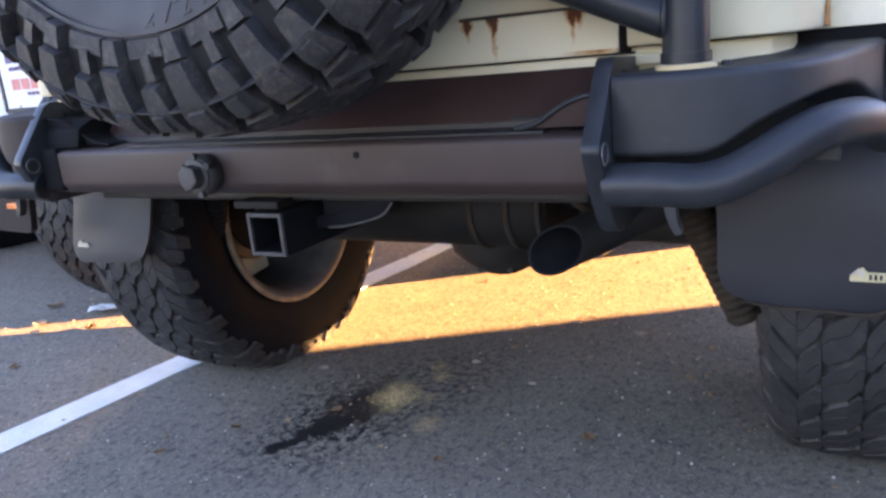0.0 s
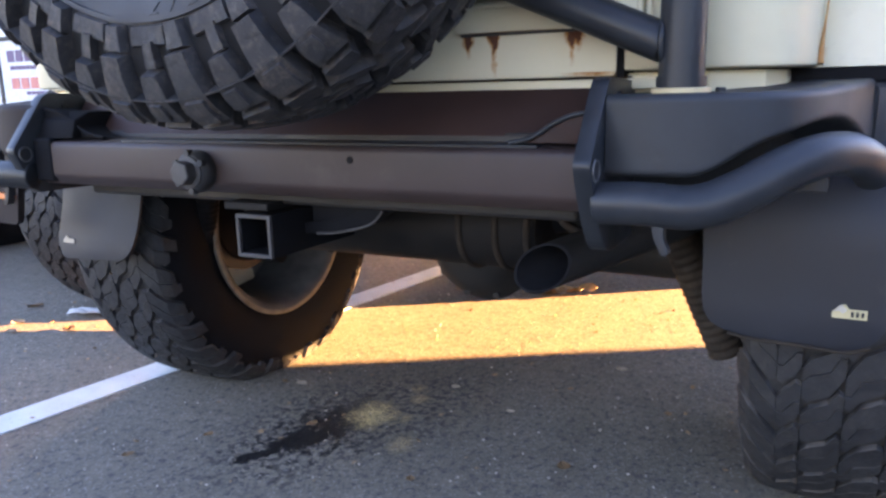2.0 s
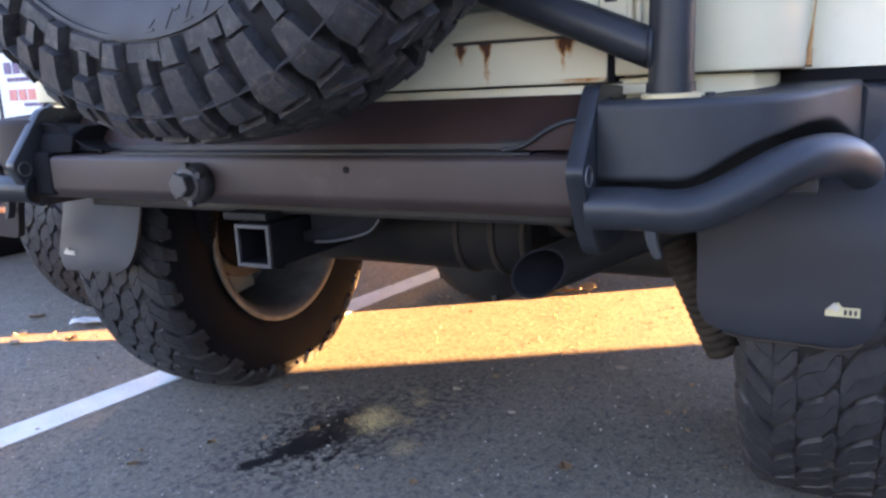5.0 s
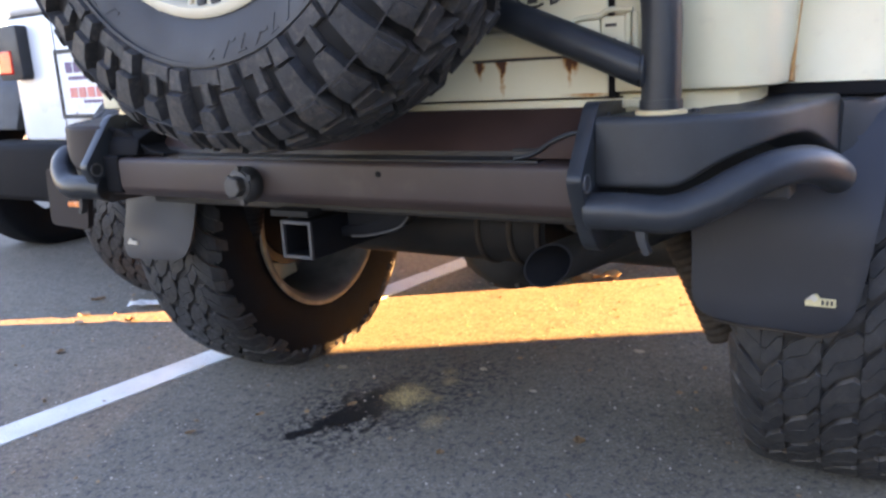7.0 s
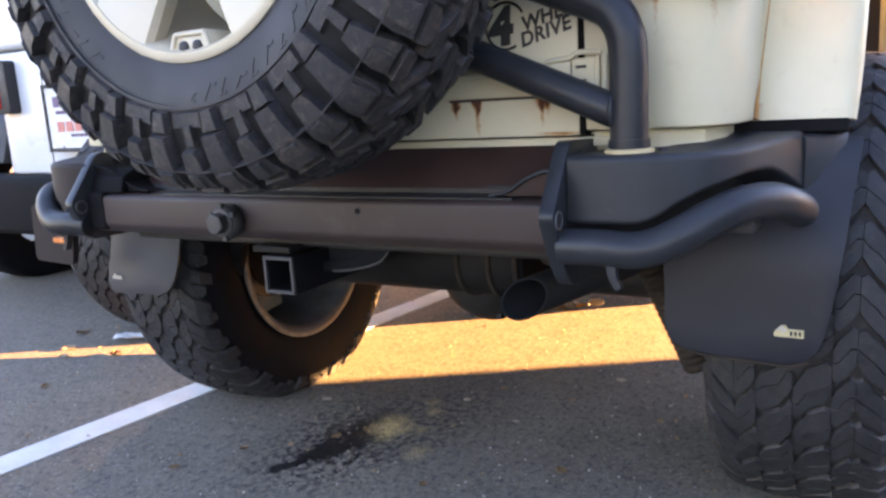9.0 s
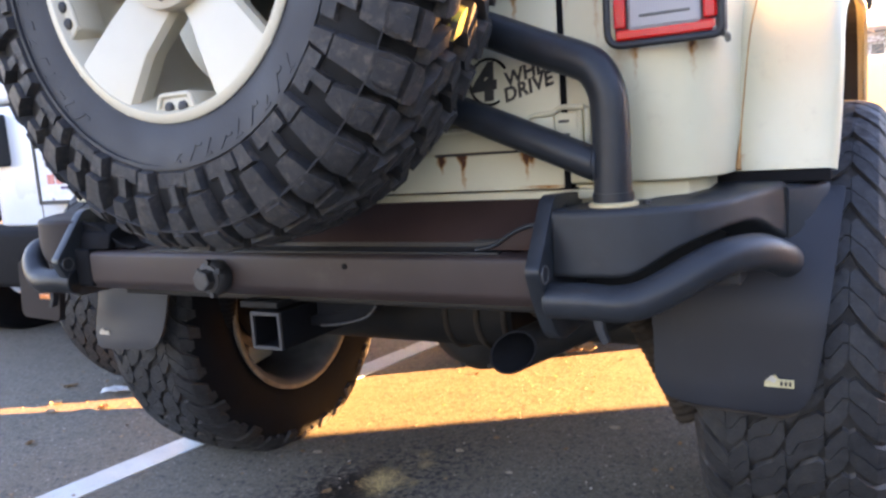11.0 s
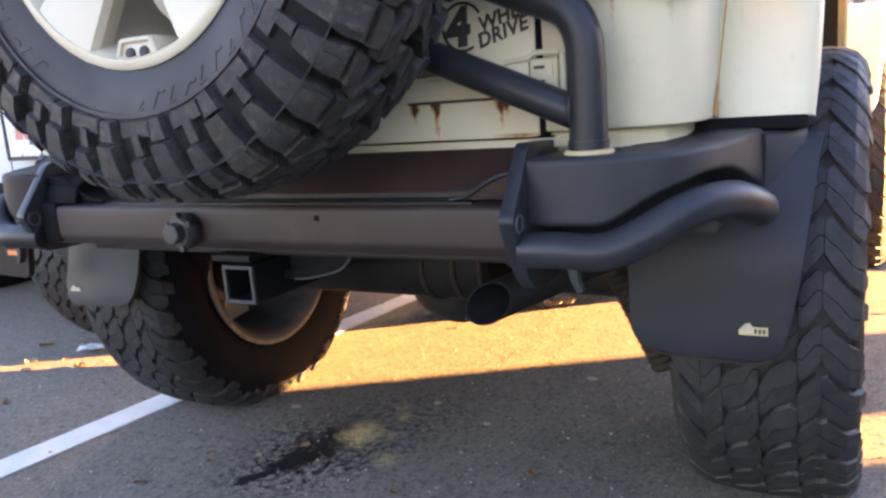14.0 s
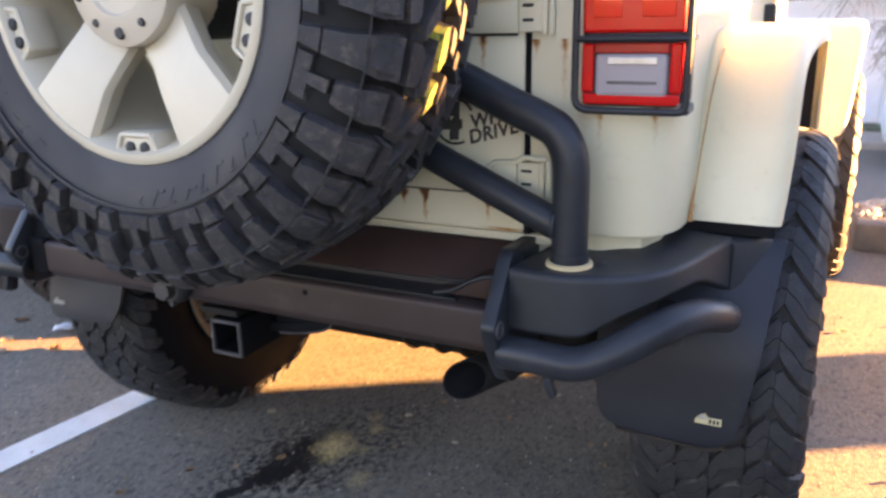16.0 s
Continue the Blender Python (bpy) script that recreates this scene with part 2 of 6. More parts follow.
M_WALL = surface("pale_wall_render", (0.58, 0.57, 0.54), (0.66, 0.65, 0.62), (0.8, 0.95), 1.5, 60.0, 0.3)
M_TRIM = surface("white_trim_paint", (0.72, 0.73, 0.74), (0.78, 0.79, 0.80), (0.5, 0.6), 4.0, 120.0, 0.1)
M_TWIG = surface("bare_twigs", (0.25, 0.21, 0.175), (0.38, 0.335, 0.285), (0.8, 0.95), 20.0, 120.0, 0.3)
M_SHRUB = surface("shrub_leaves", (0.05, 0.07, 0.03), (0.09, 0.10, 0.05), (0.6, 0.8), 20.0, 120.0, 0.3)
M_GLASS_DARK = surface("dim_window_glass", (0.10, 0.11, 0.12), (0.14, 0.15, 0.16), (0.1, 0.2), 6.0, 80.0, 0.02)
M_DISH = surface("weathered_grey_dish", (0.16, 0.165, 0.17), (0.22, 0.225, 0.23), (0.5, 0.6), 12.0, 100.0, 0.1)
M_TYPE = surface("purple_print", (0.10, 0.06, 0.14), (0.13, 0.08, 0.17), (0.5, 0.6), 40.0, 200.0, 0.02)
M_TYPE_RED = surface("faded_red_print", (0.55, 0.16, 0.14), (0.62, 0.22, 0.18), (0.5, 0.6), 40.0, 200.0, 0.02)
M_ORANGE = surface("orange_reflector", (0.75, 0.20, 0.05), (0.80, 0.26, 0.07), (0.2, 0.3), 60.0, 200.0, 0.02)


def lens_material(name, colour, rough):
    n = Nodes(name)
    n.place()
    ribs = n.add("ShaderNodeTexWave", Scale=90.0)
    n.put(ribs.inputs["Vector"], n.place())
    n.set(Base_Color=colour, Roughness=rough, IOR=1.5, Transmission_Weight=0.1, Specular_IOR_Level=0.3)
    n.bump(ribs.outputs["Fac"], 0.25, 0.001)
    return n.mat


M_RED = lens_material("red_lamp_lens", (0.72, 0.006, 0.006), 0.15)
M_RED_BRIGHT = lens_material("bright_red_reflector", (0.95, 0.055, 0.02), 0.1)
M_RED_DARK = lens_material("deep_red_lamp_lens", (0.45, 0.02, 0.015), 0.2)
M_CLEAR = lens_material("clear_lamp_lens", (0.36, 0.33, 0.34), 0.12)


def asphalt():
    n = Nodes("asphalt")
    p = n.place()
    broad, mid = n.noise(0.9, 5.0), n.noise(9.0, 6.0, 0.65)
    chips = n.voronoi(230.0)
    tone = n.add("ShaderNodeSeparateColor", Color=n.voronoi(230.0, "Color")).outputs[0]
    colour = n.mix(n.ramp(mid, 0.3, 0.7), (0.137, 0.112, 0.080), (0.211, 0.174, 0.127))
    colour = n.mix(n.ramp(broad, 0.35, 0.7, 0.0, 0.5), colour, (0.243, 0.203, 0.149))
    colour = n.mix(n.math("MULTIPLY", n.ramp(tone, 0.80, 0.97), n.ramp(chips, 0.0, 0.0028, 1.0, 0.2)), colour, (0.56, 0.53, 0.49))
    colour = n.mix(n.ramp(tone, 0.0, 0.26, 0.7, 0.0), colour, (0.060, 0.056, 0.052))

    blotch = n.add("ShaderNodeTexNoise", Scale=1.0, Detail=5.0, Roughness=0.6)
    stretch = n.add("ShaderNodeMapping", Vector=p)
    stretch.inputs["Scale"].default_value = (62.0, 44.0, 40.0)
    n.put(blotch.inputs["Vector"], stretch.outputs[0])
    colour = n.mix(n.ramp(blotch.outputs["Fac"], 0.53, 0.64, 0.0, 0.7), colour, (0.060, 0.055, 0.051))
    colour = n.mix(n.ramp(n.noise(150.0, 2.0), 0.68, 0.76, 0.0, 0.6), colour, (0.34, 0.31, 0.27))

    def blob(cx, cy, turn, lx, ly, wob):
        ca, sa = math.cos(turn), math.sin(turn)
        dx, dy = n.math("SUBTRACT", n.x, cx), n.math("SUBTRACT", n.y, cy)
        u = n.math("ADD", n.math("MULTIPLY", dx, ca), n.math("MULTIPLY", dy, sa))
        v = n.math("SUBTRACT", n.math("MULTIPLY", dy, ca), n.math("MULTIPLY", dx, sa))
        u, v = n.math("DIVIDE", u, lx), n.math("DIVIDE", v, ly)
        d = n.math("SQRT", n.math("ADD", n.math("MULTIPLY", u, u), n.math("MULTIPLY", v, v)))
        return n.math("ADD", d, n.math("MULTIPLY", n.math("SUBTRACT", n.noise(34.0, 8.0, 0.8), 0.5), wob))

    speckle = n.noise(95.0, 4.0, 0.65)
    # warm pale spots: the spill's sun glints painted into the asphalt colour
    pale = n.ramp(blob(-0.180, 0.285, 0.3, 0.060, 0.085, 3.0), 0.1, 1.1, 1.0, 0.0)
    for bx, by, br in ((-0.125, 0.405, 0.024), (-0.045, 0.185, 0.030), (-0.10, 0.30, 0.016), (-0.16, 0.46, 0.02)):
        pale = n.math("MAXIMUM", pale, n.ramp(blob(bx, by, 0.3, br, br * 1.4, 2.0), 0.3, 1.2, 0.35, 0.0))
    wet = n.ramp(blob(-0.287, 0.012, 1.02, 0.052, 0.022, 3.4), 0.85, 1.05, 1.0, 0.0)
    wet = n.math("MAXIMUM", wet, n.ramp(blob(-0.245, 0.115, 1.15, 0.095, 0.042, 4.0), 0.85, 1.10, 1.0, 0.0))
    wet2 = n.ramp(blob(-0.222, 0.235, 1.30, 0.150, 0.078, 4.4), 0.75, 1.10, 1.0, 0.0)
    damp = n.ramp(blob(-0.20, 0.25, 1.2, 0.40, 0.21, 2.4), 0.55, 1.15, 1.0, 0.0)
    patchy = n.math("MULTIPLY", wet2, n.ramp(speckle, 0.38, 0.50, 0.65, 1.0))
    spots = n.math("MULTIPLY", damp, n.ramp(n.noise(52.0, 5.0, 0.7), 0.49, 0.56))
    wetness = n.math("MAXIMUM", n.math("MAXIMUM", wet, patchy), spots)
    grains = n.ramp(n.noise(190.0, 4.0, 0.7), 0.44, 0.56)
    wetness = n.math("MULTIPLY", wetness, n.math("SUBTRACT", 1.0, n.math("MULTIPLY", n.ramp(pale, 0.2, 0.9), grains)))
    colour = n.mix(n.math("MULTIPLY", wetness, 0.95), colour, (0.007, 0.0072, 0.008))
    # the glints' golden light goes into the base colour, broken by grains
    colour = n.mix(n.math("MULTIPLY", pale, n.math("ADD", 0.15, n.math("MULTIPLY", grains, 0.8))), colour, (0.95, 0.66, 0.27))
    n.set(Base_Color=colour, Roughness=n.ramp(wetness, 0.0, 1.0, 0.9, 0.5), Specular_IOR_Level=n.ramp(wetness, 0.0, 1.0, 0.5, 0.3))
    n.bump(n.noise(55.0, 4.0), 0.15, 0.003)
    n.bump(n.math("MULTIPLY", chips, n.ramp(wetness, 0.0, 1.0, 1.0, 0.35)), 0.35, 0.002)
    return n.mat


M_ASPHALT = asphalt()


def line_paint():
    n = Nodes("worn_line_paint")
    wear = n.ramp(n.noise(120.0, 6.0, 0.7), 0.60, 0.70)
    colour = n.mix(n.ramp(n.noise(12.0, 5.0), 0.3, 0.7), (0.62, 0.63, 0.59), (0.74, 0.75, 0.71))
    n.set(Base_Color=n.mix(wear, colour, (0.22, 0.21, 0.20)), Roughness=0.75)
    n.bump(n.voronoi(230.0), 0.5, 0.002)
    return n.mat


M_LINE = line_paint()


# ---- mesh helpers ----
def part(name, bm, material, parent=None, label="", smooth=None):
    """Links a bmesh as one mesh object, under its thing or part; smooth: the angle up to which edges are smooth."""
    bmesh.ops.recalc_face_normals(bm, faces=bm.faces[:])
    if smooth is not None:
        for f in bm.faces:
            f.smooth = True
        for e in bm.edges:
            if len(e.link_faces) == 2 and e.calc_face_angle(0.0) > radians(smooth):
                e.smooth = False
    me = bpy.data.meshes.new(name)
    bm.to_mesh(me)
    bm.free()
    me.materials.append(material)
    ob = new(name, me)
    ob.parent = parent
    return tagged(ob, label)


def thing(name, label, category, place=(0, 0, 0), group=""):
    ob = new(name)
    ob.location, ob.empty_display_size = place, 0.1
    return tagged(ob, label, category, group)


def bevelled(bm, geom_verts, width, segments=2):
    if width:
        verts = set(geom_verts)
        edges = [e for e in bm.edges if e.verts[0] in verts and e.verts[1] in verts]
        bmesh.ops.bevel(bm, geom=edges, offset=width, segments=segments, affect="EDGES", profile=0.5, clamp_overlap=True)
    return bm


def box(x0, x1, y0, y1, z0, z1, bevel=0.003, bm=None, segments=2):
    bm = bm or bmesh.new()
    m = Matrix.LocRotScale(((x0 + x1) / 2, (y0 + y1) / 2, (z0 + z1) / 2), None, (x1 - x0, y1 - y0, z1 - z0))
    out = bmesh.ops.create_cube(bm, size=1.0, matrix=m)
    return bevelled(bm, out["verts"], bevel, segments)


def prism(points, axis, a, b, bevel=0.003, bm=None, segments=2):
    """A polygon pulled along an axis from a to b. The points are (y, z) for x, (x, z) for y and (x, y) for z."""
    bm = bm or bmesh.new()
    put = {"x": lambda p, d: (d, p[0], p[1]), "y": lambda p, d: (p[0], d, p[1]), "z": lambda p, d: (p[0], p[1], d)}[axis]
    lo, hi = [bm.verts.new(put(p, a)) for p in points], [bm.verts.new(put(p, b)) for p in points]
    n = len(points)
    bm.faces.new(lo[::-1])
    bm.faces.new(hi)
    for i in range(n):
        bm.faces.new((lo[i], lo[(i + 1) % n], hi[(i + 1) % n], hi[i]))
    bmesh.ops.recalc_face_normals(bm, faces=bm.faces[:])
    return bevelled(bm, lo + hi, bevel, segments)


def rounded(points, radii, steps=5):
    """A polygon whose corners are rounded by the given radii."""
    out = []
    n = len(points)
    radii = radii if isinstance(radii, (list, tuple)) else [radii] * n
    for i, r in enumerate(radii):
        p, a, b = Vector(points[i]), Vector(points[i - 1]), Vector(points[(i + 1) % n])
        if r <= 0:
            out.append(tuple(p))
            continue
        ra, rb = min(r, (a - p).length * 0.48), min(r, (b - p).length * 0.48)
        s, e = p + (a - p).normalized() * ra, p + (b - p).normalized() * rb
        for k in range(steps + 1):
            t = k / steps
            out.append(tuple(s * (1 - t) ** 2 + p * 2 * t * (1 - t) + e * t * t))
    return out


def spline(points, steps=8):
    """A smooth line through the points."""
    pts = [Vector(p) for p in points]
    out = []
    for i in range(len(pts) - 1):
        p0, p1, p2, p3 = pts[max(i - 1, 0)], pts[i], pts[i + 1], pts[min(i + 2, len(pts) - 1)]
        for k in range(steps):
            t = k / steps
            out.append(0.5 * (2 * p1 + (p2 - p0) * t + (2 * p0 - 5 * p1 + 4 * p2 - p3) * t * t + (3 * p1 - p0 - 3 * p2 + p3) * t ** 3))
    return out + [pts[-1]]


def pipe(path, radius, seg=20, bm=None, caps=True, dome=0.0):
    """A tube round a line; radius may be a list. dome rounds off both ends."""
    bm = bm or bmesh.new()
    path = [Vector(p) for p in path]
    radii = list(radius) if isinstance(radius, (list, tuple)) else [radius] * len(path)
    rings, side = [], None
    for i, p in enumerate(path):
        d = (path[min(i + 1, len(path) - 1)] - path[max(i - 1, 0)]).normalized()
        if side is None:
            side = d.orthogonal().normalized()
        side = (side - d * side.dot(d)).normalized()
        up = d.cross(side)
        rings.append([bm.verts.new(p + (side * math.cos(a) + up * math.sin(a)) * radii[i]) for a in [2 * math.pi * k / seg for k in range(seg)]])
    for a, b in zip(rings, rings[1:]):
        for k in range(seg):
            bm.faces.new((a[k], a[(k + 1) % seg], b[(k + 1) % seg], b[k]))
    if caps:
        bm.faces.new(rings[0][::-1])
        bm.faces.new(rings[-1])
        if dome:
            bevelled(bm, rings[0] + rings[-1], dome, 3)
    return bm


def revolve(profile, seg=64, bm=None, closed=False):
    """Turns (h, r) points round the x axis; h runs along x."""
    bm = bm or bmesh.new()
    rings = []
    for k in range(seg):
        a = 2 * math.pi * k / seg
        rings.append([bm.verts.new((h, r * math.cos(a), r * math.sin(a))) for h, r in profile])
    n = len(profile)
    for k in range(seg):
        a, b = rings[k], rings[(k + 1) % seg]
        for i in range(n if closed else n - 1):
            j = (i + 1) % n
            bm.faces.new((a[i], a[j], b[j], b[i]))
    return bm


def cyl(radius, p, q, seg=24, bevel=0.0, bm=None):
    bm = bm or bmesh.new()
    path = [Vector(p), Vector(q)]
    return pipe(path, radius, seg, bm, True, bevel)


def letters(text, size, depth, place, parent, name, material, shear=0.0, spacing=1.0, bold=0.032):
    cu = bpy.data.curves.new(name, "FONT")
    cu.body, cu.size, cu.extrude, cu.shear, cu.space_character = text, size, depth, shear, spacing
    cu.offset = size * bold
    tmp = new(name, cu)
    dg = bpy.context.evaluated_depsgraph_get()
    me = bpy.data.meshes.new_from_object(tmp.evaluated_get(dg))
    bpy.data.objects.remove(tmp)
    me.transform(place)
    me.materials.clear()
    me.materials.append(material)
    bm = bmesh.new()
    bm.from_mesh(me)
    bpy.data.meshes.remove(me)
    bmesh.ops.remove_doubles(bm, verts=bm.verts[:], dist=1e-6)
    left = set(bm.verts)
    while left:
        stack = [left.pop()]
        island = set(stack)
        while stack:
            for e in stack.pop().link_edges:
                for v in e.verts:
                    if v not in island:
                        island.add(v)
                        stack.append(v)
        left -= island
        index = {v: k for k, v in enumerate(island)}
        me = bpy.data.meshes.new(name)
        me.from_pydata([tuple(v.co) for v in index], [], [[index[v] for v in f.verts] for f in bm.faces if f.verts[0] in island])
        me.materials.append(material)
        ob = new(name, me)
        ob.parent = parent
    bm.free()


# ---- tyres ----
class Section:
    """Half of a tyre's section, from the middle of the tread down to the bead, by arc length."""

    def __init__(self, control):
        pts = spline([(v, r, 0) for v, r in control], 10)
        self.pts = [Vector((p.x, p.y)) for p in pts]
        self.s = [0.0]
        for a, b in zip(self.pts, self.pts[1:]):
            self.s.append(self.s[-1] + (b - a).length)

    def at(self, s):
        s = max(0.0, min(s, self.s[-1] - 1e-6))
        i = max(k for k in range(len(self.s) - 1) if self.s[k] <= s)
        a, b = self.pts[i], self.pts[i + 1]
        t = (s - self.s[i]) / (self.s[i + 1] - self.s[i])
        d = (b - a).normalized()
        return a.lerp(b, t), Vector((-d.y, d.x))


def lug(bm, sec, stations, height, taper, turn, radius, ends=None, sides=None):
    """One block of the tread: stations are (s, u0, u1), s over the section (minus: the other side), u along the tread."""
    def point(s, u, h):
        p, nrm = sec.at(abs(s))
        v, r = p.x + nrm.x * h, p.y + nrm.y * h
        a = turn + u / radius
        return (math.copysign(v, s) if abs(s) > 1e-9 else 0.0, r * math.cos(a), r * math.sin(a))
    low, top = [], []
    near, far = ends or (taper, taper)
    left, right = sides or (taper, taper)
    last = len(stations) - 1
    way = 1 if stations[-1][0] > stations[0][0] else -1
    for i, (s, u0, u1) in enumerate(stations):
        st = s + (near * way if i == 0 else -far * way if i == last else 0)
        low.append((bm.verts.new(point(s, u0, -0.004)), bm.verts.new(point(s, u1, -0.004))))
        top.append((bm.verts.new(point(st, u0 + left, height)), bm.verts.new(point(st, u1 - right, height))))
    for i in range(last):
        bm.faces.new((top[i][0], top[i][1], top[i + 1][1], top[i + 1][0]))
        bm.faces.new((low[i][0], top[i][0], top[i + 1][0], low[i + 1][0]))
        bm.faces.new((low[i][1], low[i + 1][1], top[i + 1][1], top[i][1]))
    bm.faces.new((low[0][0], low[0][1], top[0][1], top[0][0]))
    bm.faces.new((low[last][0], top[last][0], top[last][1], low[last][1]))


def carcass(bm, sec, seg=96):
    half = [(p.x, p.y) for p in sec.pts]
    revolve([(-v, r) for v, r in half[::-1]] + half[1:], seg, bm)


def mud_tyre():
    """A mud tyre: tall blocks with wide gaps, long and short side blocks by turns."""
    bm, wall = bmesh.new(), bmesh.new()
    sec = Section([(0.0, 0.418), (0.05, 0.417), (0.085, 0.412), (0.103, 0.400), (0.115, 0.380), (0.126, 0.348), (0.130, 0.310), (0.124, 0.272), (0.116, 0.246)])
    carcass(wall, sec)
    # dark floor between the blocks
    base, floor = bmesh.new(), []
    for q in range(45):
        s = -0.198 + 0.009 * q
        p, nrm = sec.at(abs(s))
        floor.append((math.copysign(p.x + nrm.x * 0.0012, s) if abs(s) > 1e-9 else 0.0, p.y + nrm.y * 0.0012))
    revolve(floor, 84, base)
    n = 21
    pitch = 2 * math.pi / n
    rad = 0.426
    P = pitch * rad
    for k in range(n):
        for side in (1, -1):
            a = k * pitch + (0.5 * pitch if side < 0 else 0.0) + random.uniform(-0.006, 0.006)
            f = lambda rows: [(side * s, u0 * P, u1 * P) for s, u0, u1 in rows]
            j = lambda w=0.02: random.uniform(-w, w)
            # long side block: over the shoulder, then down the wall as a tapering rib
            lug(bm, sec, f([(0.056, 0.00, 0.26), (0.066, -0.07, 0.35), (0.0835, -0.06, 0.37 + j())]), 0.0235 + j(0.0014), 0.0028, a, rad)
            lug(bm, sec, f([(0.0850, -0.03, 0.40 + j()), (0.104, -0.03, 0.41), (0.1175, 0.00, 0.40)]), 0.0222 + j(0.0014), 0.0028, a, rad, (0.0028, 0.0006))
            lug(bm, sec, f([(0.090, 0.06, 0.33), (0.104, 0.06, 0.34), (0.116, 0.09, 0.34)]), 0.0262, 0.0016, a, rad)
            lug(bm, sec, f([(0.1180, 0.01, 0.40), (0.140, 0.04, 0.39), (0.168, 0.07, 0.39)]), 0.0215, 0.0040, a, rad, (0.0006, 0.0040))
            lug(bm, sec, f([(0.1650, 0.07, 0.39), (0.182, 0.10, 0.38), (0.1995, 0.12, 0.37)]), 0.0145, 0.0040, a, rad)
            # short side block; below it a bay that ends in a flat panel
            lug(bm, sec, f([(0.067, 0.56, 0.80 + j()), (0.076, 0.50, 0.86), (0.0885, 0.49, 0.87)]), 0.0225 + j(0.0014), 0.0028, a, rad)
            lug(bm, sec, f([(0.0900, 0.52, 0.90 + j()), (0.106, 0.51, 0.89), (0.1175, 0.53, 0.87)]), 0.0202 + j(0.0014), 0.0028, a, rad, (0.0028, 0.0006))
            lug(bm, sec, f([(0.096, 0.56, 0.76), (0.108, 0.57, 0.77), (0.116, 0.59, 0.76)]), 0.0245, 0.0016, a, rad)
            lug(bm, sec, f([(0.1180, 0.53, 0.88), (0.136, 0.56, 0.87), (0.152 + j(0.004), 0.59, 0.84)]), 0.0190, 0.0040, a, rad, (0.0006, 0.0040))
            lug(bm, sec, f([(0.1500, 0.66, 0.84), (0.172, 0.68, 0.85), (0.182, 0.69, 0.86)]), 0.0120, 0.0020, a, rad)
            lug(bm, sec, f([(0.1720, 0.46, 1.06), (0.188, 0.47, 1.07), (0.1995, 0.48, 1.08)]), 0.0085, 0.0040, a, rad)
            # middle blocks, hooked, interlocking across the centre
            lug(bm, sec, f([(0.002, 0.18, 0.52), (0.016, 0.08, 0.47), (0.024, 0.05, 0.44)]), 0.0238 + j(0.001), 0.0026, a, rad)
            lug(bm, sec, f([(0.0255, -0.10, 0.38), (0.036, -0.16, 0.24), (0.054, -0.20, 0.12)]), 0.0226 + j(0.001), 0.0026, a, rad)
            lug(bm, sec, f([(0.006, 0.70, 0.98), (0.018, 0.64, 0.92), (0.027, 0.60, 0.82)]), 0.0230 + j(0.001), 0.0026, a, rad)
            lug(bm, sec, f([(0.0285, 0.54, 0.76), (0.044, 0.46, 0.68), (0.0635, 0.34, 0.50 + j())]), 0.0220 + j(0.001), 0.0026, a, rad)
        # moulding lines: one over the shoulder blocks, one where the plain wall begins
        for side in (1, -1):
            for q in range(4):
                lug(bm, sec, [(side * 0.1172, 0.0, P / 4), (side * 0.1184, 0.0, P / 4)], 0.0212, 0.0, k * pitch + q * pitch / 4, rad)
                lug(wall, sec, [(side * 0.201, 0.0, P / 4), (side * 0.206, 0.0, P / 4)], 0.0045, 0.0, k * pitch + q * pitch / 4, rad)
    # raised marks on the wall, too worn to read: slanted strokes with hooks
    for side in (1, -1):
        for k in range(60):
            if k % 15 > 8:
                continue
            a, w = 2 * math.pi * k / 60, 0.006
            tall = 0.022 if k % 3 else 0.014
            s = 0.209
            lug(wall, sec, [(side * s, 0.000, w), (side * (s + tall * 0.5), 0.010, 0.010 + w), (side * (s + tall), 0.020, 0.020 + w)], 0.0010, 0.0006, a, rad)
            if k % 2:
                lug(wall, sec, [(side * s, w, 0.022), (side * (s + 0.0045), w, 0.022)], 0.0010, 0.0006, a, rad)
            else:
                lug(wall, sec, [(side * (s + tall - 0.005), 0.024, 0.040), (side * (s + tall), 0.026, 0.042)], 0.0010, 0.0006, a, rad)
    for mesh in (wall, bm, base):
        for v in mesh.verts:
            if v.co.x < 0:
                v.co.x *= 0.86
    return wall, bm, base


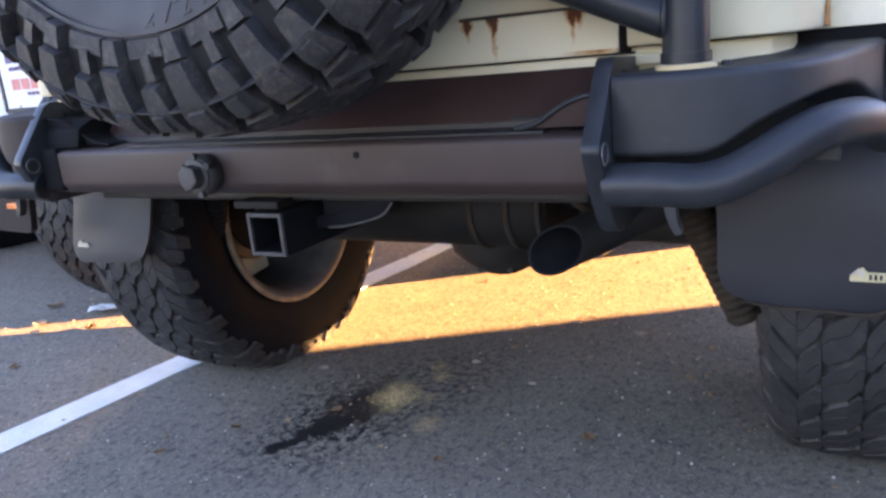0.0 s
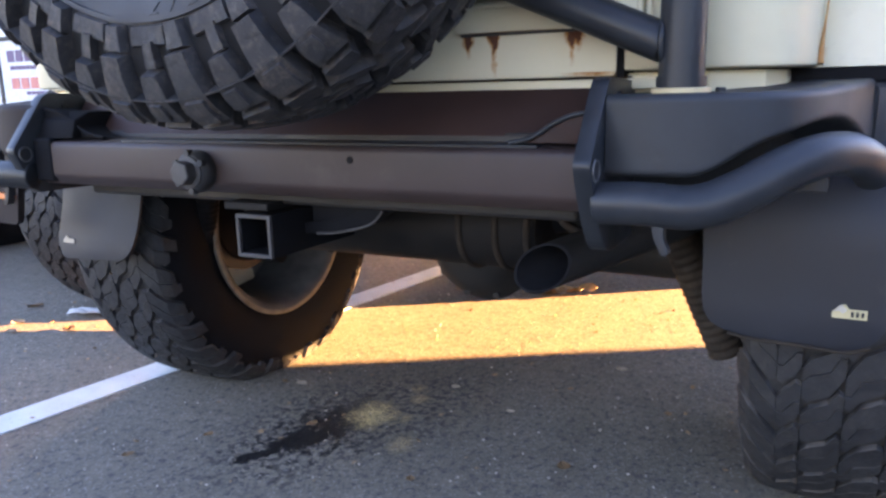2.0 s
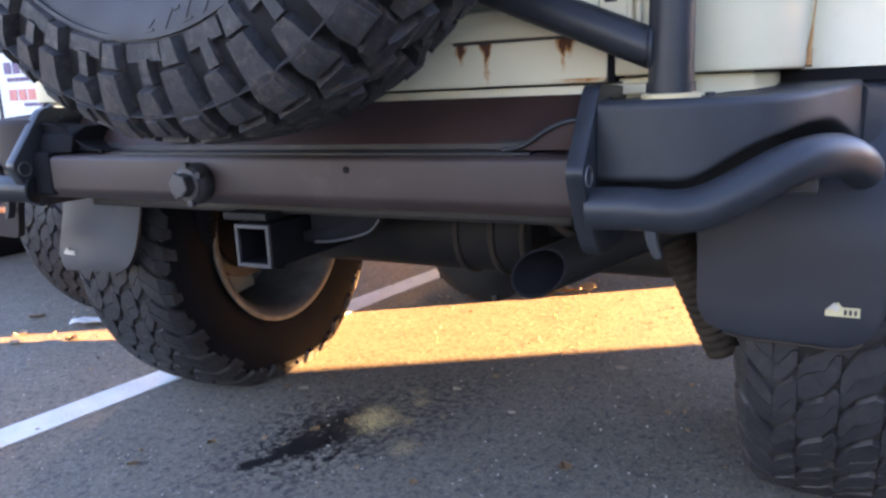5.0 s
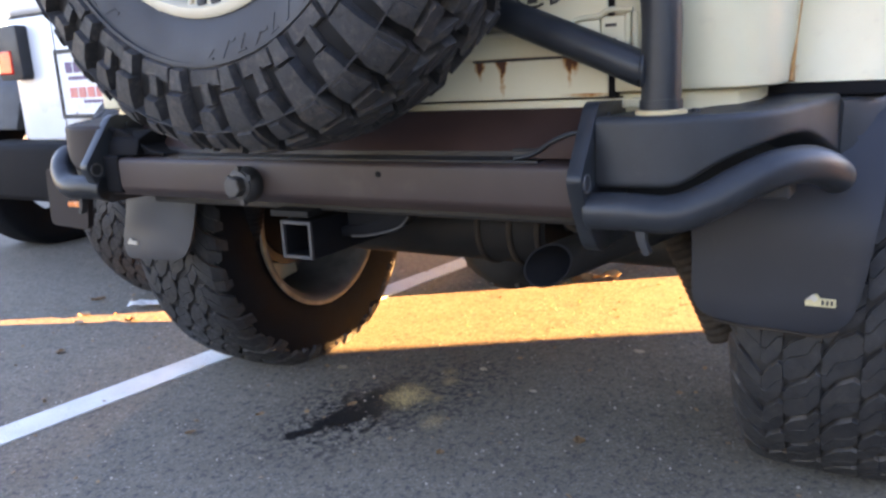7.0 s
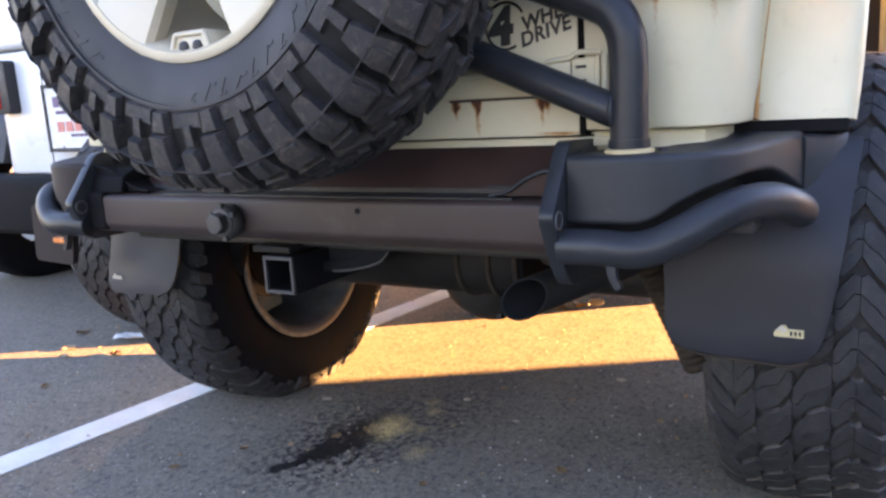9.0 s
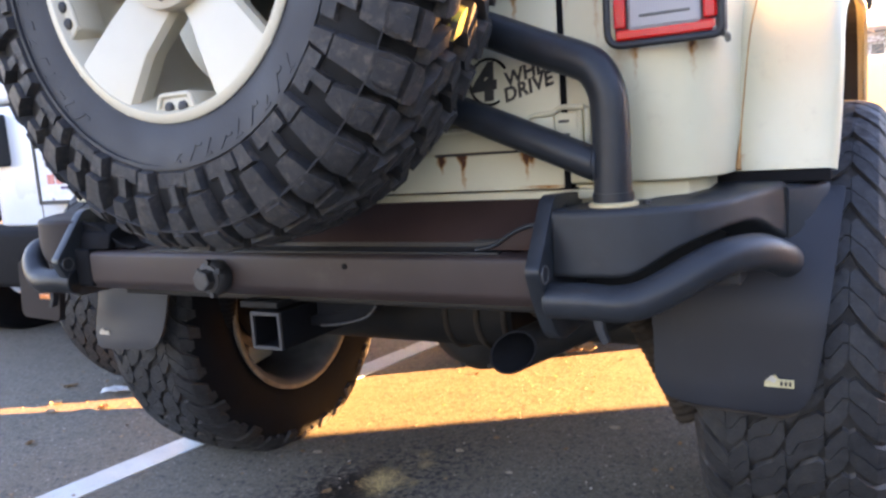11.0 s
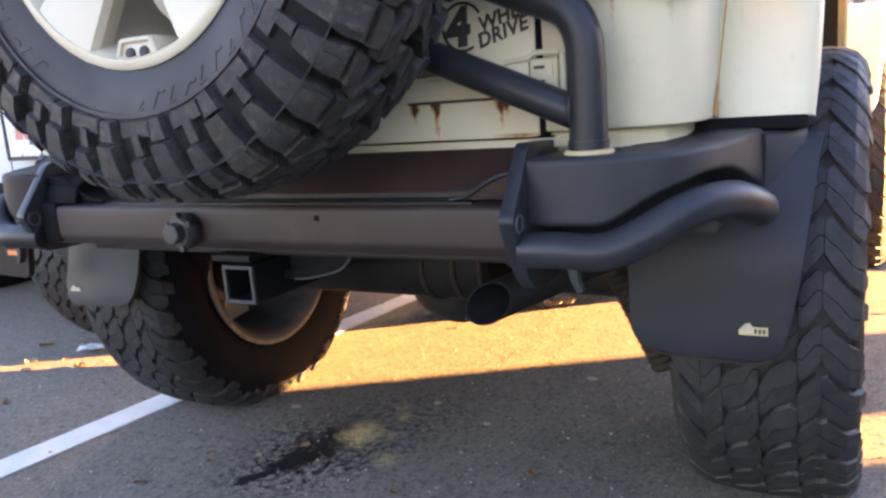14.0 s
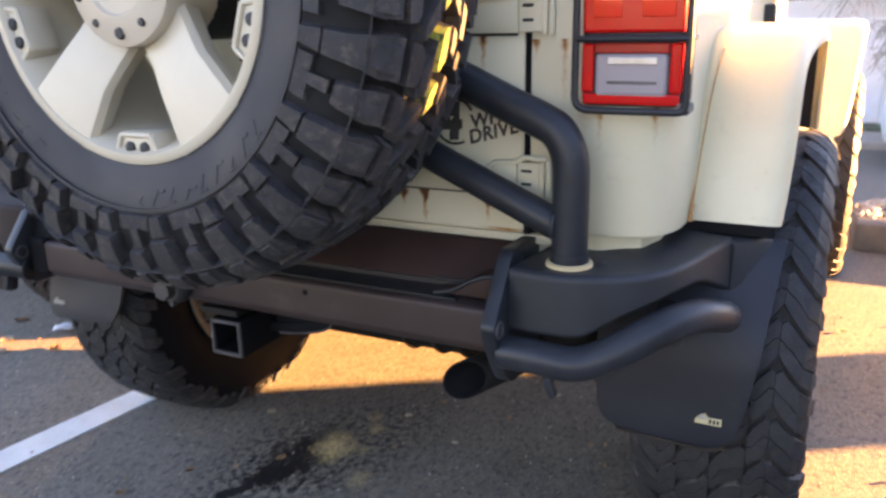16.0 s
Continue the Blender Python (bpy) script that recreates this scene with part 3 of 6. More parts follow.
def road_tyre(n=33):
    """An all-terrain tyre: interlocking blocks with narrow gaps, and stepped side blocks."""
    bm, wall = bmesh.new(), bmesh.new()
    sec = Section([(0.0, 0.426), (0.06, 0.425), (0.104, 0.420), (0.126, 0.408), (0.137, 0.384), (0.144, 0.346), (0.144, 0.308), (0.137, 0.273), (0.126, 0.248)])
    carcass(wall, sec)
    # floor of the tread grooves
    base, floor = bmesh.new(), []
    for q in range(25):
        s = -0.132 + 0.011 * q
        p, nrm = sec.at(abs(s))
        floor.append((math.copysign(p.x + nrm.x * 0.0012, s) if abs(s) > 1e-9 else 0.0, p.y + nrm.y * 0.0012))
    revolve(floor, 96, base)
    rad = 0.426
    pitch = 2 * math.pi / n
    P = pitch * rad
    gap = 0.0064

    def block(line, height, a, side=1, end=0.0003, cut=0.5, tails=(0.0, 0.0)):
        """A slanting block between two cross grooves, halved by a fine cut; line is the groove's course (s, u)."""
        last = len(line) - 1
        for half in (0, 1):
            rows = []
            for i, (s, u) in enumerate(line):
                pinch = 0.0095 if i in (0, last) else 0.0
                mid = u + P * cut + 0.005 * (i % 2)
                u0, u1 = (u + gap / 2 + pinch, mid - 0.0005) if half == 0 else (mid + 0.0005, u + P - gap / 2 - pinch)
                rows.append((s + (tails[half] if i == last else 0.0), u0, u1))
            sides = (0.0036, 0.0006) if half == 0 else (0.0006, 0.0036)
            if side < 0:
                rows, sides = [(-s, -u1, -u0) for s, u0, u1 in rows], sides[::-1]
            lug(bm, sec, rows, height + random.uniform(-0.0004, 0.0004), 0.003, a, rad, (0.0003, end), sides)

    for k in range(n):
        for side in (1, -1):
            a = k * pitch + random.uniform(-0.003, 0.003)
            o = random.uniform(-0.0015, 0.0015)
            # two broad middle rows, half a pitch apart, with a step in their grooves
            block([(0.0002, 0.0260 + o), (0.0075, 0.0215 + o), (0.0200, 0.0020 + o), (0.0450, -0.0125 + o), (0.0545, -0.0165 + o)], 0.0104 + o * 0.2, a, side, cut=0.55)
            # a narrow row, then the shoulder, which slants the other way, long and short by turns
            block([(0.0548, 0.0350 + o), (0.0620, 0.0300 + o), (0.0790, 0.0110 + o), (0.0868, 0.0065 + o)], 0.0101, a, side, cut=0.45)
            block([(0.0871, 0.0075), (0.0960, 0.0120), (0.1080, 0.0280), (0.1220, 0.0440), (0.1400, 0.0560), (0.150, 0.0590)], 0.0096, a, side, 0.0040, 0.5, (0.022, 0.004) if k % 2 else (0.006, 0.014))
    # the tyre stands flat on the ground and bulges there
    for mesh in (wall, bm, base):
        for v in mesh.verts:
            sag = -0.3995 - v.co.z
            if sag > -0.09:
                v.co.x *= 1.0 + 0.07 * min(1.0, (sag + 0.09) / 0.12)
            if sag > 0:
                v.co.z = -0.3995 - 0.02 * sag
    return wall, bm, base


def turned(bm, m):
    bmesh.ops.transform(bm, matrix=m, verts=bm.verts[:])
    return bm


PEBBLE = [(0, 0, 1), (0.9, 0.1, 0.3), (0.2, 0.95, 0.25), (-0.85, 0.3, 0.35), (-0.4, -0.85, 0.2), (0.5, -0.8, 0.3), (0.1, 0.05, -0.9)]


def pebbles(spots):
    """Many small stones in one mesh; spots are matrices."""
    verts, faces = [], []
    for m in spots:
        k = len(verts)
        verts += [m @ Vector(p) for p in PEBBLE]
        ring = [k + 1, k + 2, k + 3, k + 4, k + 5]
        for i in range(5):
            a, b = ring[i], ring[(i + 1) % 5]
            faces += [(k, a, b), (k + 6, b, a)]
    me = bpy.data.meshes.new("pebbles")
    me.from_pydata(verts, [], faces)
    bm = bmesh.new()
    bm.from_mesh(me)
    bpy.data.meshes.remove(me)
    return bm


def strewn(n, x, y, z, size, flat=0.7, lift=0.4):
    out = []
    for k in range(n):
        r = random.uniform(*size)
        turn = Euler((random.uniform(-0.5, 0.5), random.uniform(-0.5, 0.5), random.random() * 6.28))
        out.append(Matrix.LocRotScale((random.uniform(*x), random.uniform(*y), z + r * lift), turn, (r, r * random.uniform(0.55, 1.0), r * flat)))
    return pebbles(out)


# ---- ground ----
LOW = -1.0                      # the road beyond the planting bed lies lower
bm = bmesh.new()
rows = []
for x in (-400.0, -40.0, 0.0, 0.95, 12.0, 400.0):
    edge = 3.36 if x > 0.5 else 6.2
    rows.append([bm.verts.new((x, y, z)) for y, z in ((-400.0, 0.0), (-3.0, 0.0), (edge, 0.0), (edge + 0.25, -0.08), (edge + 1.6, LOW + 0.05), (edge + 2.2, LOW), (400.0, LOW))])
for a, b in zip(rows, rows[1:]):
    for k in range(6):
        bm.faces.new((a[k], b[k], b[k + 1], a[k + 1]))
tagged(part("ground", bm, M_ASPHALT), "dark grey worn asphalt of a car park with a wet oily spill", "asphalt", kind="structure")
bm = bmesh.new()
ends = ((-1.035, -1.10), (-0.37, 4.10))
way = (Vector(ends[1]) - Vector(ends[0])).normalized()
nrm = Vector((-way.y, way.x)) * 0.05
prism([tuple(Vector(ends[0]) + nrm), tuple(Vector(ends[0]) - nrm), tuple(Vector(ends[1]) - nrm), tuple(Vector(ends[1]) + nrm)], "z", 0.0005, 0.004, 0.0, bm)
tagged(part("parking_line", bm, M_LINE), "white painted parking bay line, slightly worn", "road marking", kind="structure")
# kerb, stone bed and pavement ahead of the car
bm = box(1.05, 9.0, 2.70, 2.84, 0.0, 0.13, 0.012)
tagged(part("kerb", bm, M_KERB, smooth=40), "concrete kerb along a planting bed", "kerb", kind="structure")
bm = box(1.05, 9.0, 2.84, 3.32, 0.0, 0.10, 0.0)
tagged(part("planting_bed", bm, M_KERB), "low planting bed filled with pale stones", "planting bed", kind="structure")
bm = strewn(900, (1.07, 3.0), (2.86, 3.30), 0.10, (0.012, 0.04), 0.75, 0.3)
tagged(part("bed_stones", bm, M_STONE), "pale rounded stones in a planting bed", "stones", kind="stuff")
WALL_Y = 14.6
bm = box(-20.0, 20.0, 12.42, WALL_Y, LOW - 0.05, LOW + 0.11, 0.012)
tagged(part("pavement", bm, M_CONCRETE), "pale concrete pavement along a wall", "pavement", kind="structure")
bm = box(-20.0, 1.95, 13.75, WALL_Y - 0.01, LOW + 0.10, LOW + 0.15, 0.01)
tagged(part("verge", bm, M_SHRUB), "narrow strip of dull grass below a wall", "verge", kind="structure")
bm = box(-20.0, 20.0, WALL_Y, WALL_Y + 0.3, LOW - 0.1, 2.05, 0.01)
tagged(part("wall_far", bm, M_WALL), "pale rendered wall of a low building", "wall", kind="structure")
bm = box(-20.0, 1.745, WALL_Y - 0.09, WALL_Y - 0.002, LOW + 0.15, 0.96, 0.02)
tagged(part("wall_plinth", bm, M_TRIM), "lighter lower half of a pale wall", "wall", kind="structure")
bm = box(-20.0, 20.0, WALL_Y - 0.16, WALL_Y - 0.01, 1.96, 2.13, 0.01)
tagged(part("fascia", bm, M_TRIM), "white fascia board below the eaves", "trim", kind="structure")
bm = prism([(WALL_Y - 0.42, 2.12), (WALL_Y - 0.42, 2.19), (WALL_Y + 3.2, 2.60), (WALL_Y + 3.2, 2.12)], "x", -20.0, 20.0, 0.01)
tagged(part("roof_edge", bm, M_TWIG), "brown eaves over a pale wall", "roof edge", kind="structure")
for x in (1.795, -2.4):
    bm = prism(rounded([(x - 0.05, WALL_Y - 0.11), (x + 0.05, WALL_Y - 0.11), (x + 0.05, WALL_Y - 0.003), (x - 0.05, WALL_Y - 0.003)], [0.03, 0.03, 0, 0], 4), "z", LOW + 0.11, 1.96, 0.0)
    tagged(part("trim", bm, M_WHITE, smooth=40), "white painted upright on a pale wall", "trim", kind="structure")
for k, x in enumerate((0.62, 0.90)):
    bm = box(x - 0.13, x + 0.13, WALL_Y - 0.03, WALL_Y + 0.004, 1.64, 1.955, 0.006)
    w = tagged(part("window_%d" % (k + 1), bm, M_TRIM), "small window high in a pale wall", "window", kind="structure")
    part("pane", box(x - 0.095, x + 0.095, WALL_Y - 0.038, WALL_Y - 0.02, 1.685, 1.93, 0.0), M_GLASS_DARK, w)
# low unseen wall added on the sunny side to block the horizon's glow
bm = box(14.0, 14.25, -25.0, 4.0, LOW - 0.2, 1.75, 0.01)
tagged(part("wall_plot", bm, M_CONCRETE), "plain long concrete boundary wall", "wall", kind="structure")

# ---- the off-road vehicle ----
CX = -0.035                     # its middle line
car = thing("off_road_vehicle", "cream off-road vehicle with rust streaks and black steel rear bumper", "off-road vehicle", (CX, 0.48, 0.0))


def at_car(ob):
    """Places a part, built in world places, under the vehicle's empty."""
    ob.matrix_parent_inverse = Matrix.Translation(-Vector(car.location))
    return ob


def cpart(name, bm, material, label="", smooth=None):
    return at_car(part(name, bm, material, car, label, smooth))


def mirrored(points):
    return [(2 * CX - p[0], *p[1:]) for p in points]


# body tub: rear corners, side panels and floor
BODY_LOW, BODY_TOP = 0.735, 1.22
half = [(0.470, -0.070)] + rounded([(0.470, -0.070), (0.684, -0.074), (0.692, 0.20)], [0, 0.115, 0], 12)[1:-1] + [(0.700, 0.60), (0.705, 1.30), (0.700, 2.00)]
outline = half + mirrored(half)[::-1]
bm = prism(outline, "z", BODY_LOW, BODY_TOP, 0.006)
body = cpart("body", bm, M_PAINT, "cream painted tub with rust streaks", 35)
low = [(0.470, -0.050), (0.575, -0.050), (0.635, -0.028), (0.655, 0.02), (0.655, 2.0)]
bm = prism(low + mirrored(low)[::-1], "z", 0.690, BODY_LOW - 0.002, 0.004)
part("body_lower_edge", bm, M_PAINT, body, "cream lower flange").matrix_parent_inverse = Matrix()
low = [(0.640, 0.02), (0.72, 0.12), (0.72, 2.0), (0.60, 2.0)]
bm = prism(low + mirrored(low)[::-1], "z", 0.56, 0.712, 0.004)
cpart("underbody", bm, M_CHASSIS, "dirty black floor and inner wings")
# upper body
top = [(0.47, -0.02), (0.60, -0.015), (0.65, 0.03), (0.665, 0.12), (0.66, 1.35)]
bm = prism(top + mirrored(top)[::-1], "z", BODY_TOP, 1.86, 0.03, segments=3)
cpart("hard_top", bm, M_BLACK, "black hard top", 35)
hood = [(0.60, 2.0), (0.55, 3.05), (0.40, 3.15)]
bm = prism(hood + mirrored(hood)[::-1], "z", 0.66, 1.20, 0.03, segments=3)
cpart("bonnet", bm, M_PAINT, "cream bonnet", 35)

# tailgate
GATE_L = 2 * CX - 0.50
bm = prism(rounded([(GATE_L, 0.729), (0.4605, 0.729), (0.4605, 1.24), (GATE_L, 1.24)], [0.02, 0.008, 0.02, 0.02], 3), "y", -0.0745, -0.02, 0.004)
gate = cpart("tailgate", bm, M_PAINT, "cream swing tailgate with rust streaks and stencil", 35)
gp = lambda name, bm, m, label="", smooth=None: part(name, bm, m, gate, label, smooth)
bm = box(GATE_L, 0.52, -0.066, -0.01, 0.7115, 0.7255, 0.002)
gp("sill", bm, M_PAINT, "cream sill below the tailgate")
bm = box(0.4606, 0.4699, -0.0718, -0.02, 0.7275, 1.24, 0.0)
gp("seam", bm, M_DEEP, "dark gap beside the tailgate")
bm = box(GATE_L, 0.475, -0.055, -0.012, 0.7258, 0.7288, 0.0)
gp("seam", bm, M_BLACK)


def hinge(z0, z1, x0, step):
    """A pressed strap hinge: strap on the gate, knuckle, and the leaf on the body."""
    bm = prism(rounded([(x0, z0), (0.452, z0), (0.452, z1 - 0.004), (x0 + step, z1 - 0.004), (x0 + step - 0.02, z1 - 0.014), (x0, z1 - 0.014)], [0.004, 0.002, 0.002, 0.008, 0.008, 0.004], 3), "y", -0.084, -0.0735, 0.003)
    h = gp("hinge", bm, M_PAINT, "cream strap hinge", 35)
    lip = spline([(x0 + 0.01, -0.0855, z1 - 0.016), (x0 + step - 0.015, -0.0855, z1 - 0.014), (x0 + step + 0.012, -0.0855, z1 - 0.002), (0.452, -0.0855, z1 + 0.001), (0.466, -0.0855, z1 + 0.008), (0.50, -0.0845, z1 + 0.006)], 5)
    part("rib", pipe(lip, 0.0042, 8), M_PAINT, h, smooth=60)
    bm = box(0.4535, 0.4885, -0.0825, -0.068, z0 + 0.001, z1, 0.002)
    part("hinge_leaf", bm, M_PAINT, h)
    for x in (0.4915, 0.5015):
        bm = pipe([(x, -0.078, z0 - 0.002), (x, -0.078, z1 + 0.004)], 0.0045, 10)
        part("knuckle", bm, M_PAINT, h, smooth=50)
    for k in (0.35, 0.75):
        z = z0 + (z1 - z0) * k
        part("slot", box(0.460, 0.476, -0.0838, -0.080, z - 0.0022, z + 0.0022, 0.0), M_BLACK, h)
    part("seam", box(x0 + 0.004, 0.45, -0.0765, -0.070, z0 - 0.0045, z0 - 0.0005, 0.0), M_STENCIL, h)
    return h


hinge(0.7915, 0.842, 0.236, 0.17)
hinge(1.031, 1.082, 0.34, 0.05)
for z in (0.80, 0.812, 0.824):
    gp("vent_slot", box(0.252, 0.270, -0.0752, -0.07, z - 0.002, z + 0.002, 0.0), M_STENCIL)
# stencil: ring, numeral and two words, all rising to one side
tilt = radians(15)
ring = bmesh.new()
for r0, r1, a0, a1 in ((0.0330, 0.0372, 30, 170), (0.0330, 0.0372, 182, 300)):
    vs = []
    for k in range(25):
        a = radians(a0 + (a1 - a0) * k / 24)
        vs.append([ring.verts.new((0.3455 + r * math.cos(a) * 0.95, -0.0750, 0.899 + r * math.sin(a))) for r in (r0, r1)])
    for p, q in zip(vs, vs[1:]):
        ring.faces.new((p[0], p[1], q[1], q[0]))
bmesh.ops.solidify(ring, geom=ring.faces[:], thickness=0.0005)
gp("stencil_ring", ring, M_STENCIL, "black stencil ring")
face = lambda x, z, turn=tilt: Matrix.Translation((x, -0.0751, z)) @ Matrix.Rotation(-turn, 4, "Y") @ Matrix.Rotation(radians(90), 4, "X")
letters("4", 0.073, 0.0003, face(0.3190, 0.8725, radians(4)), gate, "stencil_numeral", M_STENCIL, 0.12, 1.0, 0.062)
letters("WHEEL", 0.0295, 0.0003, face(0.3745, 0.8885), gate, "stencil_letter", M_STENCIL, 0.18, 1.02)
letters("DRIVE", 0.0295, 0.0003, face(0.3715, 0.8650), gate, "stencil_letter", M_STENCIL, 0.18, 1.06)


# tail lights with steel guards
def tail_light(sx):
    X = lambda x: x if sx > 0 else 2 * CX - x
    bx = lambda x0, x1, *a, **k: box(min(X(x0), X(x1)), max(X(x0), X(x1)), *a, **k)
    bm = bx(0.549, 0.693, -0.088, -0.020, 0.930, 1.126, bevel=0.010, segments=3)
    lamp = cpart("tail_light", bm, M_BLACK, "red tail light behind a black steel guard", 40)
    part("lens", bx(0.551, 0.689, -0.0935, -0.082, 1.030, 1.118, 0.004), M_RED, lamp, "red upper lens")
    part("lens", bx(0.551, 0.568, -0.0930, -0.082, 0.950, 1.016, 0.003), M_RED, lamp)
    part("lens", bx(0.672, 0.689, -0.0930, -0.082, 0.950, 1.016, 0.003), M_RED, lamp)
    part("lens", bx(0.553, 0.687, -0.0930, -0.082, 0.9335, 0.9485, 0.003), M_RED, lamp)
    part("lens", bx(0.5695, 0.6705, -0.0930, -0.082, 1.003, 1.0165, 0.002), M_RED_DARK, lamp)
    rev = part("reversing_lens", bx(0.5705, 0.6695, -0.0945, -0.082, 0.9445, 1.0025, 0.006), M_CLEAR, lamp, "clear reversing lens")
    part("reflector", bx(0.588, 0.656, -0.0965, -0.0935, 0.988, 0.9985, 0.002), M_SILVER, rev)
    part("reflector", bx(0.588, 0.656, -0.0960, -0.0935, 0.962, 0.966, 0.001), M_STEEL, rev)
    # two lens cells whose sunlit glow is put into a brighter red
    for x0, x1 in ((0.566, 0.606), (0.632, 0.676)):
        part("reflector", bx(x0, x1, -0.0952, -0.092, 1.050, 1.092, bevel=0.010, segments=3), M_RED_BRIGHT, lamp, "brighter red reflector", 40)
    loop = rounded([(0.545, 0.926), (0.697, 0.926), (0.697, 1.132), (0.545, 1.132)], [0.022, 0.012, 0.012, 0.022], 6)
    path = [(X(x), -0.102, z) for x, z in loop]
    guard = part("guard", pipe(path + path[:2], 0.0052, 10), M_TUBE, lamp, "black guard bars", 50)
    part("guard_bar", pipe([(X(0.545), -0.103, 1.0225), (X(0.699), -0.103, 1.0225)], 0.0046, 10, dome=0.003), M_TUBE, lamp, smooth=50)
    for z in (0.927, 1.0225, 1.131):
        part("guard_bar", pipe(spline([(X(0.697), -0.102, z), (X(0.697), -0.06, z), (X(0.690), -0.01, z)], 4), 0.0045, 10), M_TUBE, lamp, smooth=50)
    for x, z in ((0.545, 0.934), (0.688, 0.934)):
        part("screw", cyl(0.004, (X(x), -0.0945, z), (X(x), -0.085, z), 10), M_STEEL, lamp, smooth=50)
    return lamp


tail_light(1)
tail_light(-1)


# wheel-arch flares
def flare(path, x_in, x_out, name="fender_flare", side=1, label=""):
    """An arch of sheet: path is (y, z) from the rear lower end; x_out gives the outer edge at each point."""
    pts = spline([(y, z, xo) for (y, z), xo in zip(path, x_out)], 6)
    inn = spline([(x, 0, 0) for x in x_in], 6)
    cy, cz = sum(p[0] for p in path) / len(path), min(p[1] for p in path)
    bm = bmesh.new()
    rows = []
    for i, p in enumerate(pts):
        a, b = pts[max(i - 1, 0)], pts[min(i + 1, len(pts) - 1)]
        d = Vector((b.x - a.x, b.y - a.y)).normalized()
        nrm = Vector((d.y, -d.x))           # towards the wheel
        xi, xo = inn[i].x, p.z
        row = []
        for x, h in ((xi, 0.004), (xi + 0.012, 0.0), (xo - 0.035, 0.0), (xo - 0.014, 0.003), (xo - 0.004, 0.012), (xo, 0.022), (xo + 0.001, 0.034), (xo - 0.006, 0.035), (xo - 0.010, 0.024), (xo - 0.04, 0.010), (xi, 0.010)):
            xx = x if side > 0 else 2 * CX - x
            row.append(bm.verts.new((xx, p.x + nrm.x * h, p.y + nrm.y * h)))
        rows.append(row)
    n = len(rows[0])
    for a, b in zip(rows, rows[1:]):
        for k in range(n):
            bm.faces.new((a[k], a[(k + 1) % n], b[(k + 1) % n], b[k]))
    bm.faces.new(rows[0])
    bm.faces.new(rows[-1][::-1])
    fl = cpart(name, bm, M_FLARE, label, 40)
    # black liner under the flare
    bm, rows = bmesh.new(), []
    for i, p in enumerate(pts):
        a, b = pts[max(i - 1, 0)], pts[min(i + 1, len(pts) - 1)]
        d = Vector((b.x - a.x, b.y - a.y)).normalized()
        nrm = Vector((d.y, -d.x))
        row = []
        for x, h in ((inn[i].x - 0.06, 0.012), (p.z - 0.012, 0.0125), (p.z - 0.012, 0.020), (inn[i].x - 0.06, 0.020)):
            xx = x if side > 0 else 2 * CX - x
            row.append(bm.verts.new((xx, p.x + nrm.x * h, p.y + nrm.y * h)))
        rows.append(row)
    for a, b in zip(rows, rows[1:]):
        for k in range(4):
            bm.faces.new((a[k], a[(k + 1) % 4], b[(k + 1) % 4], b[k]))
    bm.faces.new(rows[0])
    bm.faces.new(rows[-1][::-1])
    part("arch_liner", bm, M_BLACK, fl, "black liner inside the wheel arch")
    lo = min(p[1] for p in path) - 0.02
    wall_x = (inn[0].x + 0.018) if side > 0 else 2 * CX - inn[0].x - 0.018
    face = [(p.x, p.y - 0.022) for p in pts]
    bm = prism([(face[0][0] + 0.03, lo)] + [(min(max(y, face[0][0] + 0.03), face[-1][0] - 0.03), max(z, lo + 0.01)) for y, z in face[1:-1]] + [(face[-1][0] - 0.03, lo)], "x", wall_x - 0.004, wall_x, 0.0)
    part("arch_liner", bm, M_BLACK, fl, "black liner inside the wheel arch")
    return fl


REAR_ARCH = [(0.086, 0.7345), (0.098, 0.80), (0.112, 0.88), (0.132, 0.955), (0.170, 1.005), (0.250, 1.030), (0.48, 1.035), (0.74, 1.02), (0.86, 0.93), (0.95, 0.76)]
REAR_IN = [0.680, 0.682, 0.684, 0.686, 0.686, 0.686, 0.69, 0.70, 0.70, 0.70]
REAR_OUT = [0.822, 0.827, 0.830, 0.831, 0.834, 0.842, 0.855, 0.855, 0.855, 0.855]
FRONT_ARCH = [(2.02, 0.54), (2.06, 0.70), (2.10, 0.86), (2.16, 0.98), (2.28, 1.02), (2.55, 1.02), (2.85, 1.00), (3.02, 0.90), (3.08, 0.80)]
for s in (1, -1):
    flare(REAR_ARCH, REAR_IN, REAR_OUT, side=s, label="cream rear wheel-arch flare")
    flare(FRONT_ARCH, [0.62] * 9, [0.93, 0.95, 0.965, 0.975, 0.98, 0.98, 0.98, 0.97, 0.96], side=s, label="cream front wheel-arch flare")
bm = pipe(spline([(0.6895, 0.06, 0.738), (0.6935, 0.075, 0.80), (0.699, 0.092, 0.88), (0.705, 0.11, 0.95), (0.712, 0.14, 1.0)], 5), [0.0058, 0.0044, 0.0032, 0.0024, 0.0018] + [0.0012] * 16, 8)
cpart("flare_gasket", box(0.640, 0.815, 0.088, 0.16, 0.714, 0.7335, 0.003), M_DEEP, "black gasket below the flare")
cpart("flare_seam", bm, M_SEAM, "rusted sealant seam beside the flare", 60)
